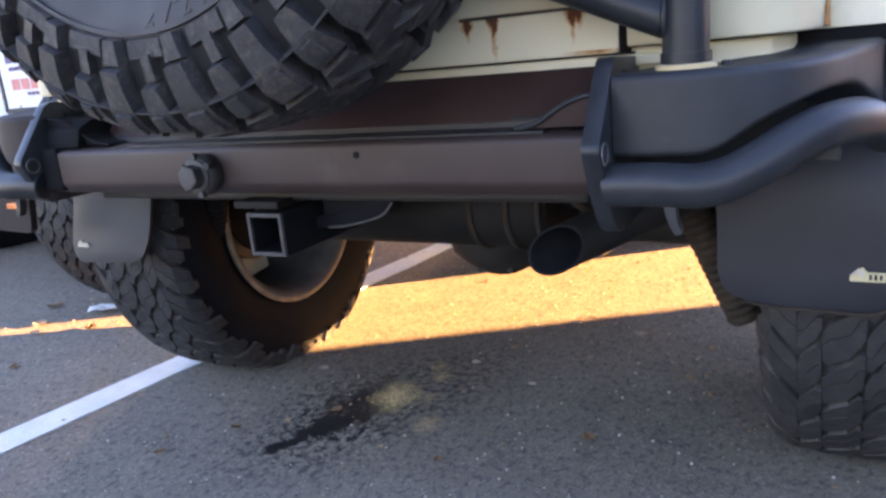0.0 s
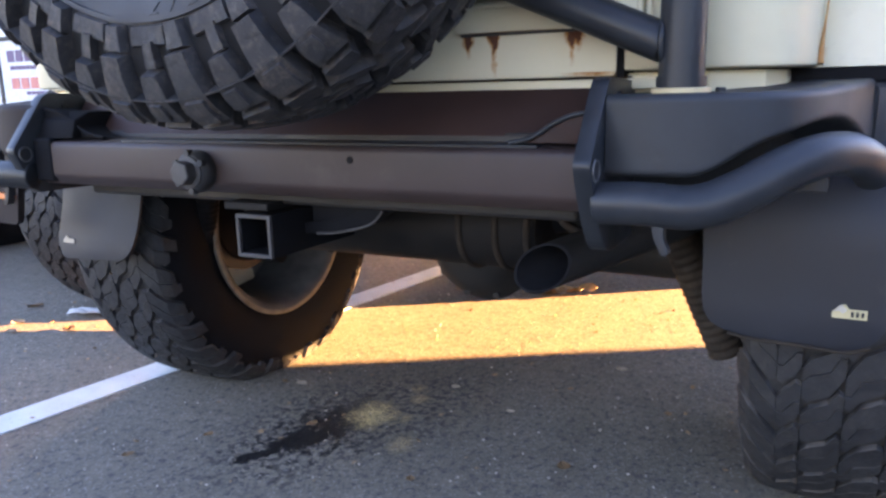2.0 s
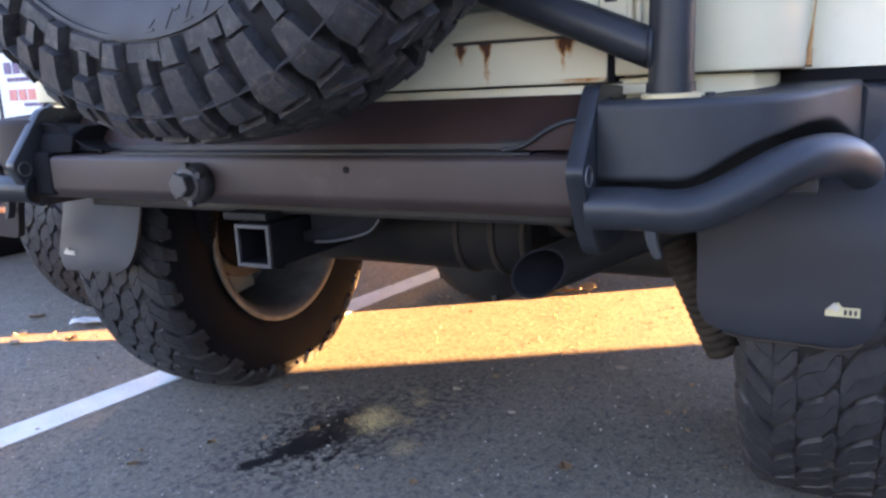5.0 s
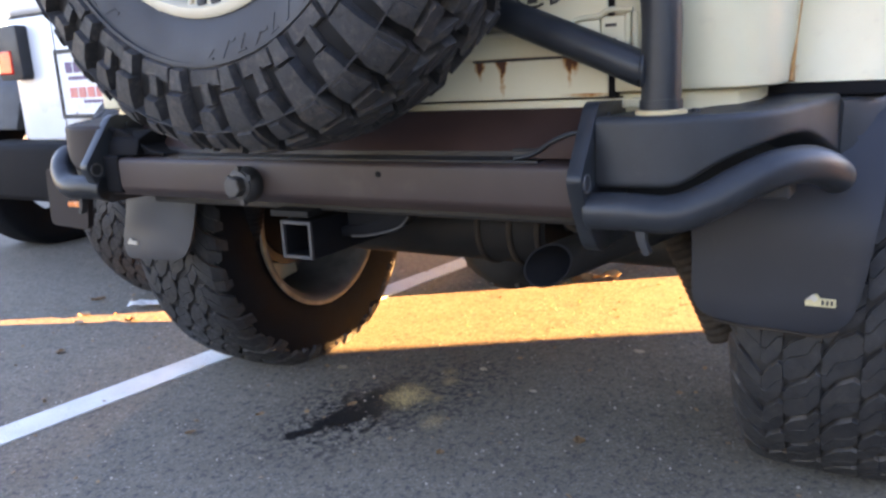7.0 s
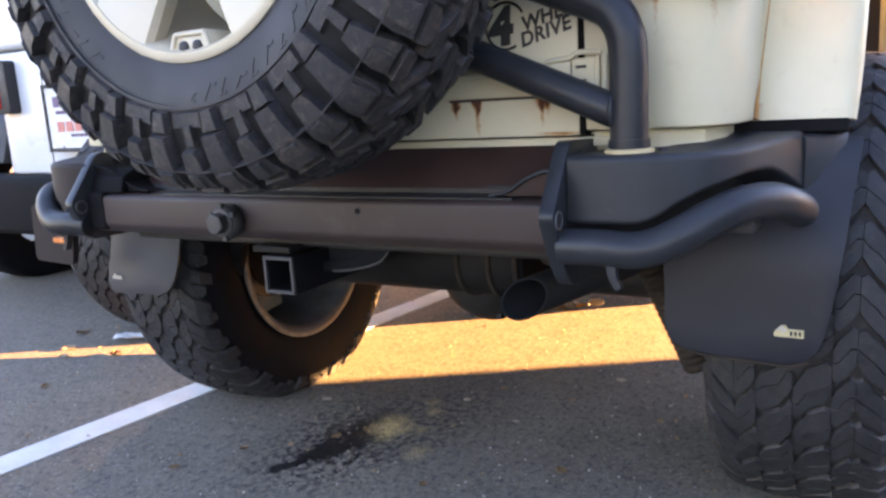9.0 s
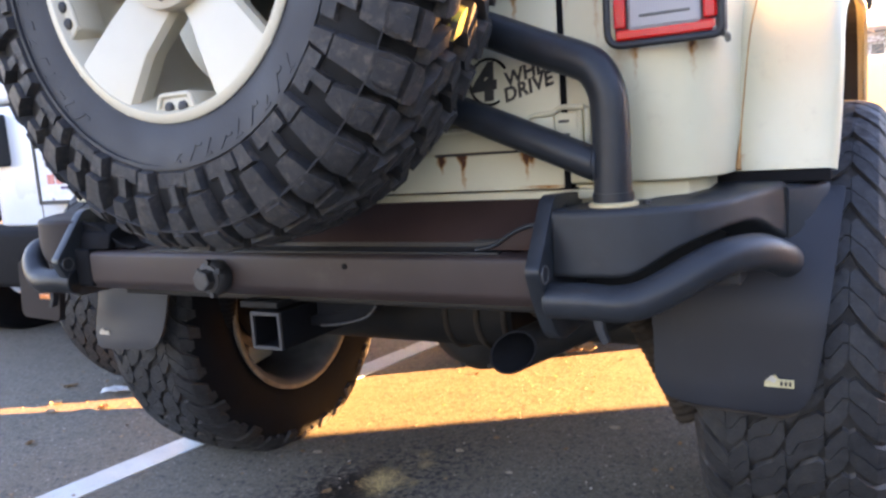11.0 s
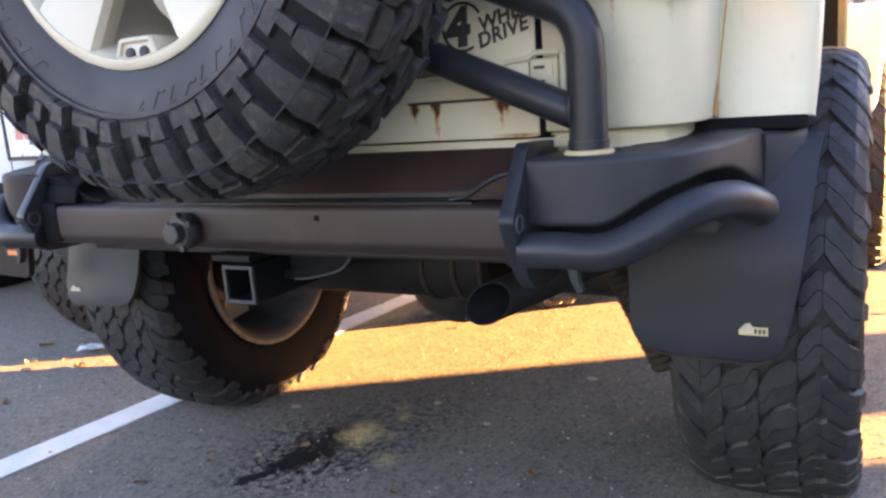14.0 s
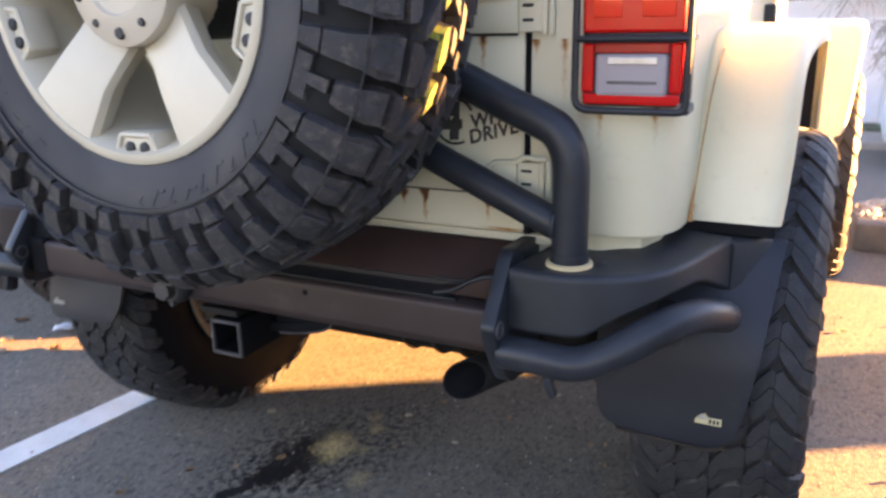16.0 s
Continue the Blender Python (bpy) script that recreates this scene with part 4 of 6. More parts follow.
# door hinge and mirror on the right side
arm = cpart("mirror_arm", prism(rounded([(0.705, 1.085), (0.862, 1.090), (0.868, 1.150), (0.845, 1.156), (0.835, 1.20), (0.815, 1.20), (0.805, 1.145), (0.705, 1.140)], 0.012, 3), "y", 1.33, 1.38, 0.006), M_BLACK, "black door mirror arm", 40)
part("mirror_head", box(0.775, 0.965, 1.29, 1.385, 1.197, 1.36, 0.03, segments=3), M_BLACK, arm, "black door mirror", 40)
cpart("body_hinge", box(0.700, 0.728, 0.98, 1.06, 1.02, 1.075, 0.006), M_BLACK, "black side hinge")

# rear bumper: centre beam
BZ0, BZ1, BY = 0.571, 0.643, -0.199
BXL, BXR = -0.545, 0.458
bm = prism(rounded([(BY + 0.017, BZ0 - 0.004), (BY, BZ0 + 0.013), (BY, BZ1), (BY + 0.062, BZ1 + 0.006), (BY + 0.072, BZ0 + 0.01)], [0.006, 0.006, 0.009, 0.006, 0.006], 4), "x", BXL, BXR, 0.0)
bumper = cpart("rear_bumper", bm, M_BEAM, "black-brown steel rear bumper beam", 50)
bp = lambda name, bm, m, label="", smooth=None: part(name, bm, m, bumper, label, smooth)
bp("step_panel", prism([(-0.137, 0.640), (-0.128, 0.656), (-0.083, 0.7145), (-0.070, 0.7145), (-0.070, 0.60), (-0.125, 0.60)], "x", BXL, BXR, 0.003), M_PANEL, "red-brown sloping panel behind the beam", 30)
bp("panel_top", box(BXL, BXR + 0.01, -0.082, -0.03, 0.7005, 0.7080, 0.002), M_BLACK)
bp("top_strip", box(-0.34, 0.395, BY + 0.014, -0.134, BZ1 + 0.0005, BZ1 + 0.0050, 0.0010), M_STRIP, "scuffed blue-black strip on top of the beam")
bp("top_gap", box(BXL, BXR, -0.1335, -0.124, BZ1 + 0.001, BZ1 + 0.012, 0.0), M_BLACK)
bp("hole", cyl(0.0052, (0.128, BY - 0.0012, 0.6255), (0.128, BY + 0.002, 0.6255), 12), M_DEEP, "small drilled hole")
PLATE = rounded([(-0.232, 0.612), (-0.240, 0.630), (-0.166, 0.728), (-0.045, 0.722), (-0.045, 0.52), (-0.170, 0.515), (-0.206, 0.560)], [0.012, 0.010, 0.016, 0.004, 0.004, 0.03, 0.03], 5)
for x in (0.458, -0.568):
    low = PLATE if x > 0 else [(y, max(z, 0.553)) for y, z in PLATE]
    plate = bp("end_plate", prism(low, "x", x, x + 0.021, 0.0025), M_TUBE, "black steel end plate", 40)
    part("bolt_hole", pipe([(x + 0.0205, -0.2165 + 0.012 * math.cos(a), 0.6225 + 0.012 * math.sin(a)) for a in [2 * math.pi * k / 16 for k in range(17)]], 0.0022, 6), M_STEEL, plate, "worn bright hole edge")
    part("bolt_hole", cyl(0.011, (x + 0.019, -0.2165, 0.6225), (x + 0.0215, -0.2165, 0.6225), 16), M_BLACK, plate)
    for y, z in ((-0.165, 0.70), (-0.13, 0.705), (-0.16, 0.675)):
        part("bolt", cyl(0.0055, (x + 0.02, y, z), (x + 0.025, y, z), 8), M_BLACK, plate)
for s in (1, -1):
    e = BXR if s > 0 else BXL
    w, h = (1.0, 1.0) if s > 0 else (1.45, 1.35)
    pts = spline([(e - s * 0.105 * w, 0.6495, 0), (e - s * 0.075 * w, 0.6495 + 0.0065 * h, 0), (e - s * 0.045 * w, 0.6495 + 0.0245 * h, 0), (e - s * 0.02 * w, 0.6495 + 0.0345 * h, 0), (e, 0.6495 + 0.0365 * h, 0)], 5)
    prof = [(p.x, p.y) for p in pts] + [(e, 0.6495)]
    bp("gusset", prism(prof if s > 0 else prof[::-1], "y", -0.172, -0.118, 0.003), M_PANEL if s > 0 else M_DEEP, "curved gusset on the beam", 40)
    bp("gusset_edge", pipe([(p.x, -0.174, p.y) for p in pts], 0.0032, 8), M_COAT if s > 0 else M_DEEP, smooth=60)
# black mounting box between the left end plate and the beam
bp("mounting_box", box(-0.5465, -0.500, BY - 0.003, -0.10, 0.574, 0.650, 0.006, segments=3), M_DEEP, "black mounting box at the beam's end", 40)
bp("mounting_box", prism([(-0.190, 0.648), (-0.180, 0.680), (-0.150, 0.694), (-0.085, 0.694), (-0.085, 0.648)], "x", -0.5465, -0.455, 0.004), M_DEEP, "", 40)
# rubber stop with a hex bolt
stop = bp("bump_stop", revolve([(0.0, 0.001), (0.0, 0.031), (-0.006, 0.033), (-0.020, 0.031), (-0.024, 0.027), (-0.024, 0.001)], 28), M_BLACK, "round black rubber stop", 40)
stop.data.transform(Matrix.Translation((-0.150, BY, 0.603)) @ Matrix.Rotation(radians(90), 4, "Z"))
bm = pipe([(-0.150, BY - 0.023, 0.603), (-0.150, BY - 0.046, 0.603)], 0.0195, 6, dome=0.003)
part("hex_bolt", bm, M_WORN, stop, "worn steel hex bolt")
bm = pipe([(-0.150, BY - 0.022, 0.603), (-0.150, BY - 0.028, 0.603)], 0.0255, 20, dome=0.002)
part("washer", bm, M_WORN, stop, smooth=40)
for k in range(5):
    a = radians(30 + 62 * k)
    part("nub", cyl(0.0055, (-0.150 + 0.029 * math.cos(a), BY - 0.028, 0.603 + 0.029 * math.sin(a)), (-0.150 + 0.029 * math.cos(a), BY - 0.018, 0.603 + 0.029 * math.sin(a)), 8), M_BLACK, stop)

# bumper corner wings with the tubes below them
WING = [(0.480, -0.186), (0.536, -0.193), (0.590, -0.186), (0.640, -0.164), (0.676, -0.136), (0.706, -0.092), (0.730, -0.026), (0.758, 0.062)]
WING_LOW = [0.613, 0.614, 0.617, 0.646, 0.662, 0.672, 0.668, 0.630]


def wing(s):
    X = (lambda x: x) if s > 0 else (lambda x: 2 * CX - x)
    pts = spline([(x, y, z) for (x, y), z in zip(WING, WING_LOW)], 6)
    bm = bmesh.new()
    rows = []
    for i, p in enumerate(pts):
        a, b = pts[max(i - 1, 0)], pts[min(i + 1, len(pts) - 1)]
        d = Vector((b.x - a.x, b.y - a.y)).normalized()
        inn = Vector((-d.y, d.x))
        k = i / (len(pts) - 1)
        deep = 0.13 + 0.03 * k
        row = []
        r = 0.009
        zt = 0.7075 + 0.011 * max(0.0, (k - 0.55) / 0.45) ** 1.5
        for h, z in ((0.014, p.z - 0.001), (0.003, p.z + 0.001), (0.0, p.z + 0.005), (0.0, p.z + 0.009), (0.001, zt - 0.003 - r), (0.001, zt - r), (0.001 + r * 0.13, zt - r * 0.5), (0.001 + r * 0.5, zt - r * 0.13), (0.001 + r, zt), (0.005 + r, zt), (deep, zt), (deep, p.z)):
            row.append(bm.verts.new((X(p.x + inn.x * h), p.y + inn.y * h, z)))
        rows.append(row)
    n = len(rows[0])
    for a, b in zip(rows, rows[1:]):
        for k in range(n):
            bm.faces.new((a[k], a[(k + 1) % n], b[(k + 1) % n], b[k]))
    bm.faces.new(rows[0][::-1])
    bm.faces.new(rows[-1])
    # the left wing takes a darker material that stands in for its shade
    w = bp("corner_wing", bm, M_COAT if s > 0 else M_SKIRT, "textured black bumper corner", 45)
    # outer cap of the wing, behind a narrow step
    bm, rows = bmesh.new(), []
    for q in range(6):
        t = q / 5
        low = 0.6245 - 0.0045 * t
        foot, head = Vector((0.757 + 0.034 * t, 0.060 + 0.016 * t)), Vector((0.7595 + 0.0535 * t, 0.058 + 0.078 * t))
        row = []
        for h, z in ((0.008, low), (0.0005, low + 0.005), (-0.001, low + 0.010), (-0.001, 0.7010), (0.0005, 0.7075), (0.006, 0.7113), (0.012, 0.7120), (0.12, 0.7120), (0.12, low)):
            p = foot.lerp(head, min(1.0, max(0.0, (z - low) / (0.712 - low))))
            row.append(bm.verts.new((X(p.x - h * 0.9 + 0.001), p.y + h * 0.42, z)))
        rows.append(row)
    for a, b in zip(rows, rows[1:]):
        for k in range(9):
            bm.faces.new((a[k], a[(k + 1) % 9], b[(k + 1) % 9], b[k]))
    bm.faces.new(rows[0][::-1])
    bm.faces.new(rows[-1])
    part("end_cap", bm, M_COAT, w, "smooth black end cap", 40)
    # tube
    line = [(0.476, -0.200, 0.583), (0.530, -0.204, 0.585), (0.575, -0.203, 0.583), (0.605, -0.196, 0.588), (0.635, -0.184, 0.602), (0.668, -0.162, 0.621), (0.702, -0.127, 0.635), (0.732, -0.080, 0.635), (0.752, -0.034, 0.622), (0.761, 0.006, 0.607)]
    path = spline([(X(x), y, z) for x, y, z in line], 8)
    # left tube likewise darker, its shade put into the colour
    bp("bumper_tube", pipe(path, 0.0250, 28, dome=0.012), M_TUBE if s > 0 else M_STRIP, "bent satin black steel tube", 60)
    tab = rounded([(X(0.541), 0.570), (X(0.556), 0.570), (X(0.557), 0.545), (X(0.564), 0.531), (X(0.555), 0.527), (X(0.546), 0.545)], [0, 0, 0.006, 0.004, 0.004, 0.006], 3)
    bp("tube_tab", prism(tab, "y", -0.214, -0.200, 0.002), M_TUBE, "small tab below the tube")
    bm = box(min(X(0.672), X(0.715)), max(X(0.672), X(0.715)), -0.110, -0.04, 0.592, 0.640, 0.003)
    bp("tube_bracket", bm, M_BLACK)
    return w


wing(1)
wing(-1)

# spare wheel carrier
CP = (0.5545, -0.136)
R_TUBE = 0.0262
path = spline([(CP[0], CP[1], 0.7065), (CP[0], CP[1], 0.76), (CP[0], CP[1], 0.83), (0.550, -0.136, 0.868), (0.533, -0.134, 0.898), (0.505, -0.131, 0.914), (0.460, -0.127, 0.932), (0.375, -0.119, 0.969), (0.20, -0.108, 1.045)], 8)
carrier = cpart("spare_wheel_carrier", pipe(path, R_TUBE, 28), M_TUBE, "bent satin black carrier tube", 60)
kp = lambda name, bm, m, label="", smooth=None: part(name, bm, m, carrier, label, smooth)
kp("brace_tube", pipe([(0.534, -0.132, 0.764), (0.45, -0.128, 0.800), (0.20, -0.110, 0.905)], 0.0235, 24), M_TUBE, "straight brace tube", 60)
kp("weld_bead", pipe([(0.5345 + 0.006 * math.sin(a) * 0, -0.132 + 0.0255 * math.cos(a), 0.7655 + 0.0275 * math.sin(a)) for a in [2 * math.pi * k / 28 for k in range(29)]], 0.004, 8), M_TUBE, "weld bead", 60)
bm = revolve([(0.0, 0.027), (0.0, 0.034), (0.005, 0.034), (0.0065, 0.031), (0.0065, 0.027)], 32, closed=True)
kp("washer", turned(bm, Matrix.Translation((CP[0], CP[1], 0.7068)) @ Matrix.Rotation(radians(-90), 4, "Y")), M_SEALANT, "yellowed plastic washer", 40)
bm = revolve([(0.0, 0.0265), (0.0, 0.0285), (0.012, 0.0285), (0.012, 0.0265)], 32, closed=True)
kp("collar", turned(bm, Matrix.Translation((CP[0], CP[1], 0.7140)) @ Matrix.Rotation(radians(-90), 4, "Y")), M_TUBE, "", 40)
kp("pivot_pin", cyl(0.006, (0.596, -0.118, 0.7065), (0.596, -0.118, 0.7125), 12, 0.001), M_BLACK)

# spare wheel
SW = Vector((0.008, -0.285, 1.113))
SPIN = Matrix.Translation(SW) @ Matrix.Rotation(radians(-90), 4, "Z")
rim_profile = [(0.108, 0.246), (0.119, 0.2475), (0.1215, 0.244), (0.1215, 0.234), (0.113, 0.229), (0.078, 0.221), (0.03, 0.211), (-0.08, 0.205), (-0.105, 0.222), (-0.114, 0.244), (-0.108, 0.247), (-0.08, 0.231), (0.01, 0.221), (0.08, 0.231)]
spare = cpart("spare_wheel", turned(revolve(rim_profile, 96, closed=True), SPIN), M_RIM, "cream five-spoke spare wheel with a mud tyre", 50)
wall_bm, tread_bm, floor_bm = mud_tyre()
part("tyre", turned(wall_bm, SPIN), M_TYRE, spare, "black mud tyre", 30)
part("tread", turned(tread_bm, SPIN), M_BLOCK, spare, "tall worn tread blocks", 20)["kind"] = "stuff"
part("tread_base", turned(floor_bm, SPIN), M_GROOVE, spare, "dark floor between the blocks", 40)
sp = lambda name, bm, m, label="", smooth=None: part(name, turned(bm, SPIN @ Matrix.Translation((-0.0225, 0, 0))), m, spare, label, smooth)


def spoke_wheel(add, bars):
    """A five-spoke wheel, its face towards +x: barrel, lip, spokes, twin-bolt pockets, centre cap."""
    # spokes: stations along the radius with half width and the face's height
    for k in range(5):
        a = radians(36 + 72 * k)
        bm = bmesh.new()
        rows = []
        for r, w, h, d in ((0.030, 0.034, 0.098, 0.05), (0.075, 0.046, 0.112, 0.045), (0.110, 0.046, 0.120, 0.042), (0.150, 0.049, 0.132, 0.04), (0.212, 0.060, 0.140, 0.04), (0.2415, 0.065, 0.1425, 0.035)):
            sec = [(-w, h - 0.012), (-w + 0.005, h - 0.001), (-w + 0.012, h), (w - 0.012, h), (w - 0.005, h - 0.001), (w, h - 0.012), (w - 0.008, h - d), (-w + 0.008, h - d)]
            rows.append([bm.verts.new((hh, -r * math.cos(a) * 0 + (r * math.sin(a) + ww * math.cos(a)), -(r * math.cos(a) - ww * math.sin(a)))) for ww, hh in sec])
        for p, q in zip(rows, rows[1:]):
            for i in range(8):
                bm.faces.new((p[i], p[(i + 1) % 8], q[(i + 1) % 8], q[i]))
        bm.faces.new(rows[0])
        bm.faces.new(rows[-1][::-1])
        add("spoke", bm, M_RIM, "", 35)
        # pocket with two bolts, between the spokes
        b = radians(72 * k)
        turn = Matrix.Rotation(b, 4, "X")
        bm = prism([(-0.047, -0.2415), (0.047, -0.2415), (0.031, -0.203), (-0.031, -0.203)], "x", 0.085, 0.1330, 0.004)
        add("pocket", turned(bm, turn), M_RIM, "", 35)
        rim = bmesh.new()
        for p, q in (((-0.042, -0.2405), (-0.028, -0.2075)), ((-0.028, -0.2075), (0.028, -0.2075)), ((0.028, -0.2075), (0.042, -0.2405))):
            pipe([(0.1335, *p), (0.1335, *q)], 0.0042, 8, rim)
        add("pocket_rim", turned(rim, turn), M_RIM, "", 60)
        for s in (-1, 1):
            bm = revolve([(0.1325, 0.0003), (0.1375, 0.0003), (0.1378, 0.005), (0.136, 0.0084), (0.1325, 0.0092)], 16)
            add("rim_bolt", turned(bm, turn @ Matrix.Translation((0, s * 0.0135, -0.2255))), M_BLACK, "black bolt", 40)
    hub = revolve([(0.02, 0.001), (0.02, 0.084), (0.124, 0.091), (0.133, 0.089), (0.139, 0.072), (0.141, 0.050), (0.136, 0.046), (0.136, 0.001)], 56)
    cap = add("centre_cap", hub, M_RIM_CAP, "tan centre cap", 30)
    for k in range(10):
        a = 2 * math.pi * (k + 0.5) / 10
        r = 0.071
        size = 0.0090 if k % 2 else 0.0062
        bm = revolve([(0.1375, 0.0003), (0.1415, 0.0003), (0.1415, size * 0.8), (0.1375, size)], 12)
        add("cap_bolt", turned(bm, Matrix.Translation((0, r * math.cos(a), r * math.sin(a)))), M_BLACK, "", 40)
    star = bmesh.new()
    vs = [star.verts.new((0.1368, (0.036 if k % 2 == 0 else 0.015) * math.sin(math.pi * k / 5), (0.036 if k % 2 == 0 else 0.015) * math.cos(math.pi * k / 5))) for k in range(10)]
    star.faces.new(vs)
    bmesh.ops.solidify(star, geom=star.faces[:], thickness=0.001)
    add("cap_emblem", star, M_BLACK, "plain dark emblem")


M_RIM_CAP = surface("tan_cap_paint", (0.46, 0.39, 0.29), (0.52, 0.45, 0.34), (0.4, 0.5), 12.0, 300.0, 0.05)
spoke_wheel(sp, True)
bm = cyl(0.085, (SW.x, -0.33, SW.z), (SW.x, -0.075, SW.z), 32, 0.004)
kp("mounting_hub", bm, M_BLACK, "black mounting hub behind the spare wheel", 40)
bm = pipe(spline([(SW.x + 0.03, -0.19, SW.z - 0.155), (SW.x + 0.075, -0.18, SW.z - 0.162), (SW.x + 0.12, -0.17, SW.z - 0.15)], 5), 0.013, 14)
kp("cable_loom", bm, M_BLACK, "black cable behind the spokes", 60)
bm = pipe([(SW.x + 0.052, -0.235, SW.z - 0.088), (SW.x + 0.072, -0.24, SW.z - 0.112)], 0.008, 12, dome=0.003)
kp("valve_stem", bm, M_BLACK, "black valve stem", 50)

# road wheels
ROAD, ROAD_TREAD, ROAD_BASE = road_tyre()
road_mesh, tread_mesh, base_mesh = None, None, None
AXLE_Y, AXLE_Z = 0.484, 0.401


def road_wheel(x, y, outward, name):
    """A road wheel: tyre, barrel, disc and hub, with the brake on its inner side."""
    global road_mesh, tread_mesh, base_mesh
    m = Matrix.Translation((x, y, AXLE_Z)) @ (Matrix.Rotation(math.pi, 4, "Z") if outward < 0 else Matrix())
    bm = revolve([(-0.126, 0.248), (-0.141, 0.2525), (-0.1445, 0.248), (-0.140, 0.236), (-0.120, 0.224), (-0.05, 0.214), (0.06, 0.216), (0.08, 0.160), (0.085, 0.06), (0.085, 0.002), (0.10, 0.002), (0.10, 0.06), (0.11, 0.16), (0.142, 0.252), (0.10, 0.238), (0.0, 0.226), (-0.10, 0.234)], 64)
    w = at_car(part(name, bm, M_RIM_IN, car, "dusty cream alloy wheel with an all-terrain tyre", 50))
    w.matrix_basis = m
    wp = lambda nm, bm, mt, lb="", sm=None: part(nm, bm, mt, w, lb, sm)
    if road_mesh is None:
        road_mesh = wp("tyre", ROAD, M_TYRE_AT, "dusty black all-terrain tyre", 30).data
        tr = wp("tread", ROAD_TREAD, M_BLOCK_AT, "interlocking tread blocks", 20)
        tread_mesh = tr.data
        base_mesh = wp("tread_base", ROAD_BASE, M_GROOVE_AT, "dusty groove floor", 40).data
    else:
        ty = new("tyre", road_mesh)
        ty.parent = w
        tagged(ty, "dusty black all-terrain tyre")
        tr = new("tread", tread_mesh)
        tr.parent = w
        tagged(tr, "interlocking tread blocks")
        new("tread_base", base_mesh).parent = w
    tr["kind"] = "stuff"
    for k in range(5):          # backs of the spokes
        bm = prism(rounded([(-0.030, 0.065), (0.030, 0.065), (0.052, 0.205), (-0.052, 0.205)], 0.008, 3), "x", 0.040, 0.062, 0.006)
        wp("spoke_back", turned(bm, Matrix.Rotation(radians(30 + 72 * k), 4, "X")), M_RIM, "", 40)
    wp("rim_lip", revolve([(-0.1435, 0.2440), (-0.1465, 0.2500), (-0.1440, 0.2560), (-0.1390, 0.2560), (-0.1380, 0.2440)], 64, closed=True), M_LIP, "scuffed dusty cream rim lip", 50)
    wp("brake_disc", revolve([(-0.010, 0.001), (-0.010, 0.150), (0.012, 0.150), (0.012, 0.001)], 48), M_WORN, "brake disc", 40)
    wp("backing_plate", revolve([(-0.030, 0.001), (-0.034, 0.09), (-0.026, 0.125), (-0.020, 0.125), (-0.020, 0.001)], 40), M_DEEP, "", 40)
    # caliper coloured deep black in place of the shade inside the wheel
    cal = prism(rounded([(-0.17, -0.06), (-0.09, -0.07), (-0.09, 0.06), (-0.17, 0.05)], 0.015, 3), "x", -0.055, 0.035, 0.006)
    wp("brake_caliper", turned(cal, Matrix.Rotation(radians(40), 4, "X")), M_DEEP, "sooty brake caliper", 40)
    return w


road_wheel(0.752, AXLE_Y, 1, "rear_wheel")
road_wheel(-0.704, AXLE_Y, -1, "rear_wheel")
road_wheel(0.850, 2.42, 1, "front_wheel")
road_wheel(-0.86, 2.42, -1, "front_wheel")


# mud flaps
def mud_flap(points, radii, y, lean, name="mud_flap"):
    bm = prism(rounded(points, radii, 6), "y", y, y + 0.006, 0.0015)
    for z in (0.42, 0.46, 0.50, 0.53, 0.56, 0.59, 0.62, 0.65, 0.68):
        bmesh.ops.bisect_plane(bm, geom=bm.verts[:] + bm.edges[:] + bm.faces[:], plane_co=(0, 0, z), plane_no=(0, 0, 1))
    for x in (0.62, 0.68, 0.74, 0.79):
        bmesh.ops.bisect_plane(bm, geom=bm.verts[:] + bm.edges[:] + bm.faces[:], plane_co=(x, 0, 0), plane_no=(1, 0, 0))
    for v in bm.verts:
        v.co.y += lean(v.co)
    return cpart(name, bm, M_FLAP, "black rubber mud flap with a small badge", 40)


f = mud_flap([(0.553, 0.64), (0.563, 0.50), (0.563, 0.392), (0.610, 0.372), (0.782, 0.366), (0.808, 0.46), (0.834, 0.702), (0.808, 0.702), (0.76, 0.66)], [0.01, 0.05, 0.04, 0.05, 0.05, 0.12, 0.006, 0.004, 0.02], 0.020,
             lambda c: 0.115 * max(0.0, (c.z - 0.52) / 0.18) ** 1.4 * min(1.0, max(0.6, (c.x - 0.68) / 0.13)))
edge = spline([(0.600, 0.0170, 0.3755), (0.640, 0.0170, 0.3705), (0.700, 0.0170, 0.3690), (0.750, 0.0170, 0.3675), (0.775, 0.0170, 0.3765)], 5)
part("worn_edge", pipe(edge, 0.0026, 8), M_BOOT, f, "worn brownish lower edge", 60)


def badge_at(bm):
    return turned(bm, Matrix.Translation((-0.009, 0, -0.008)))


bd = part("badge", badge_at(prism([(0.737, 0.421), (0.778, 0.421), (0.778, 0.4335), (0.757, 0.4335), (0.752, 0.440), (0.744, 0.436), (0.737, 0.4285)], "y", 0.0172, 0.0202, 0.0005)), M_BADGE, f, "small tan badge")
part("badge_mark", badge_at(prism([(0.738, 0.4295), (0.747, 0.440), (0.7545, 0.4325), (0.750, 0.4275), (0.745, 0.4315)], "y", 0.0162, 0.0174, 0.0)), M_SILVER, bd)
for k in range(3):
    part("badge_mark", badge_at(box(0.7590 + 0.006 * k, 0.7625 + 0.006 * k, 0.0164, 0.0174, 0.4240, 0.4310, 0.0)), M_BLACK, bd)
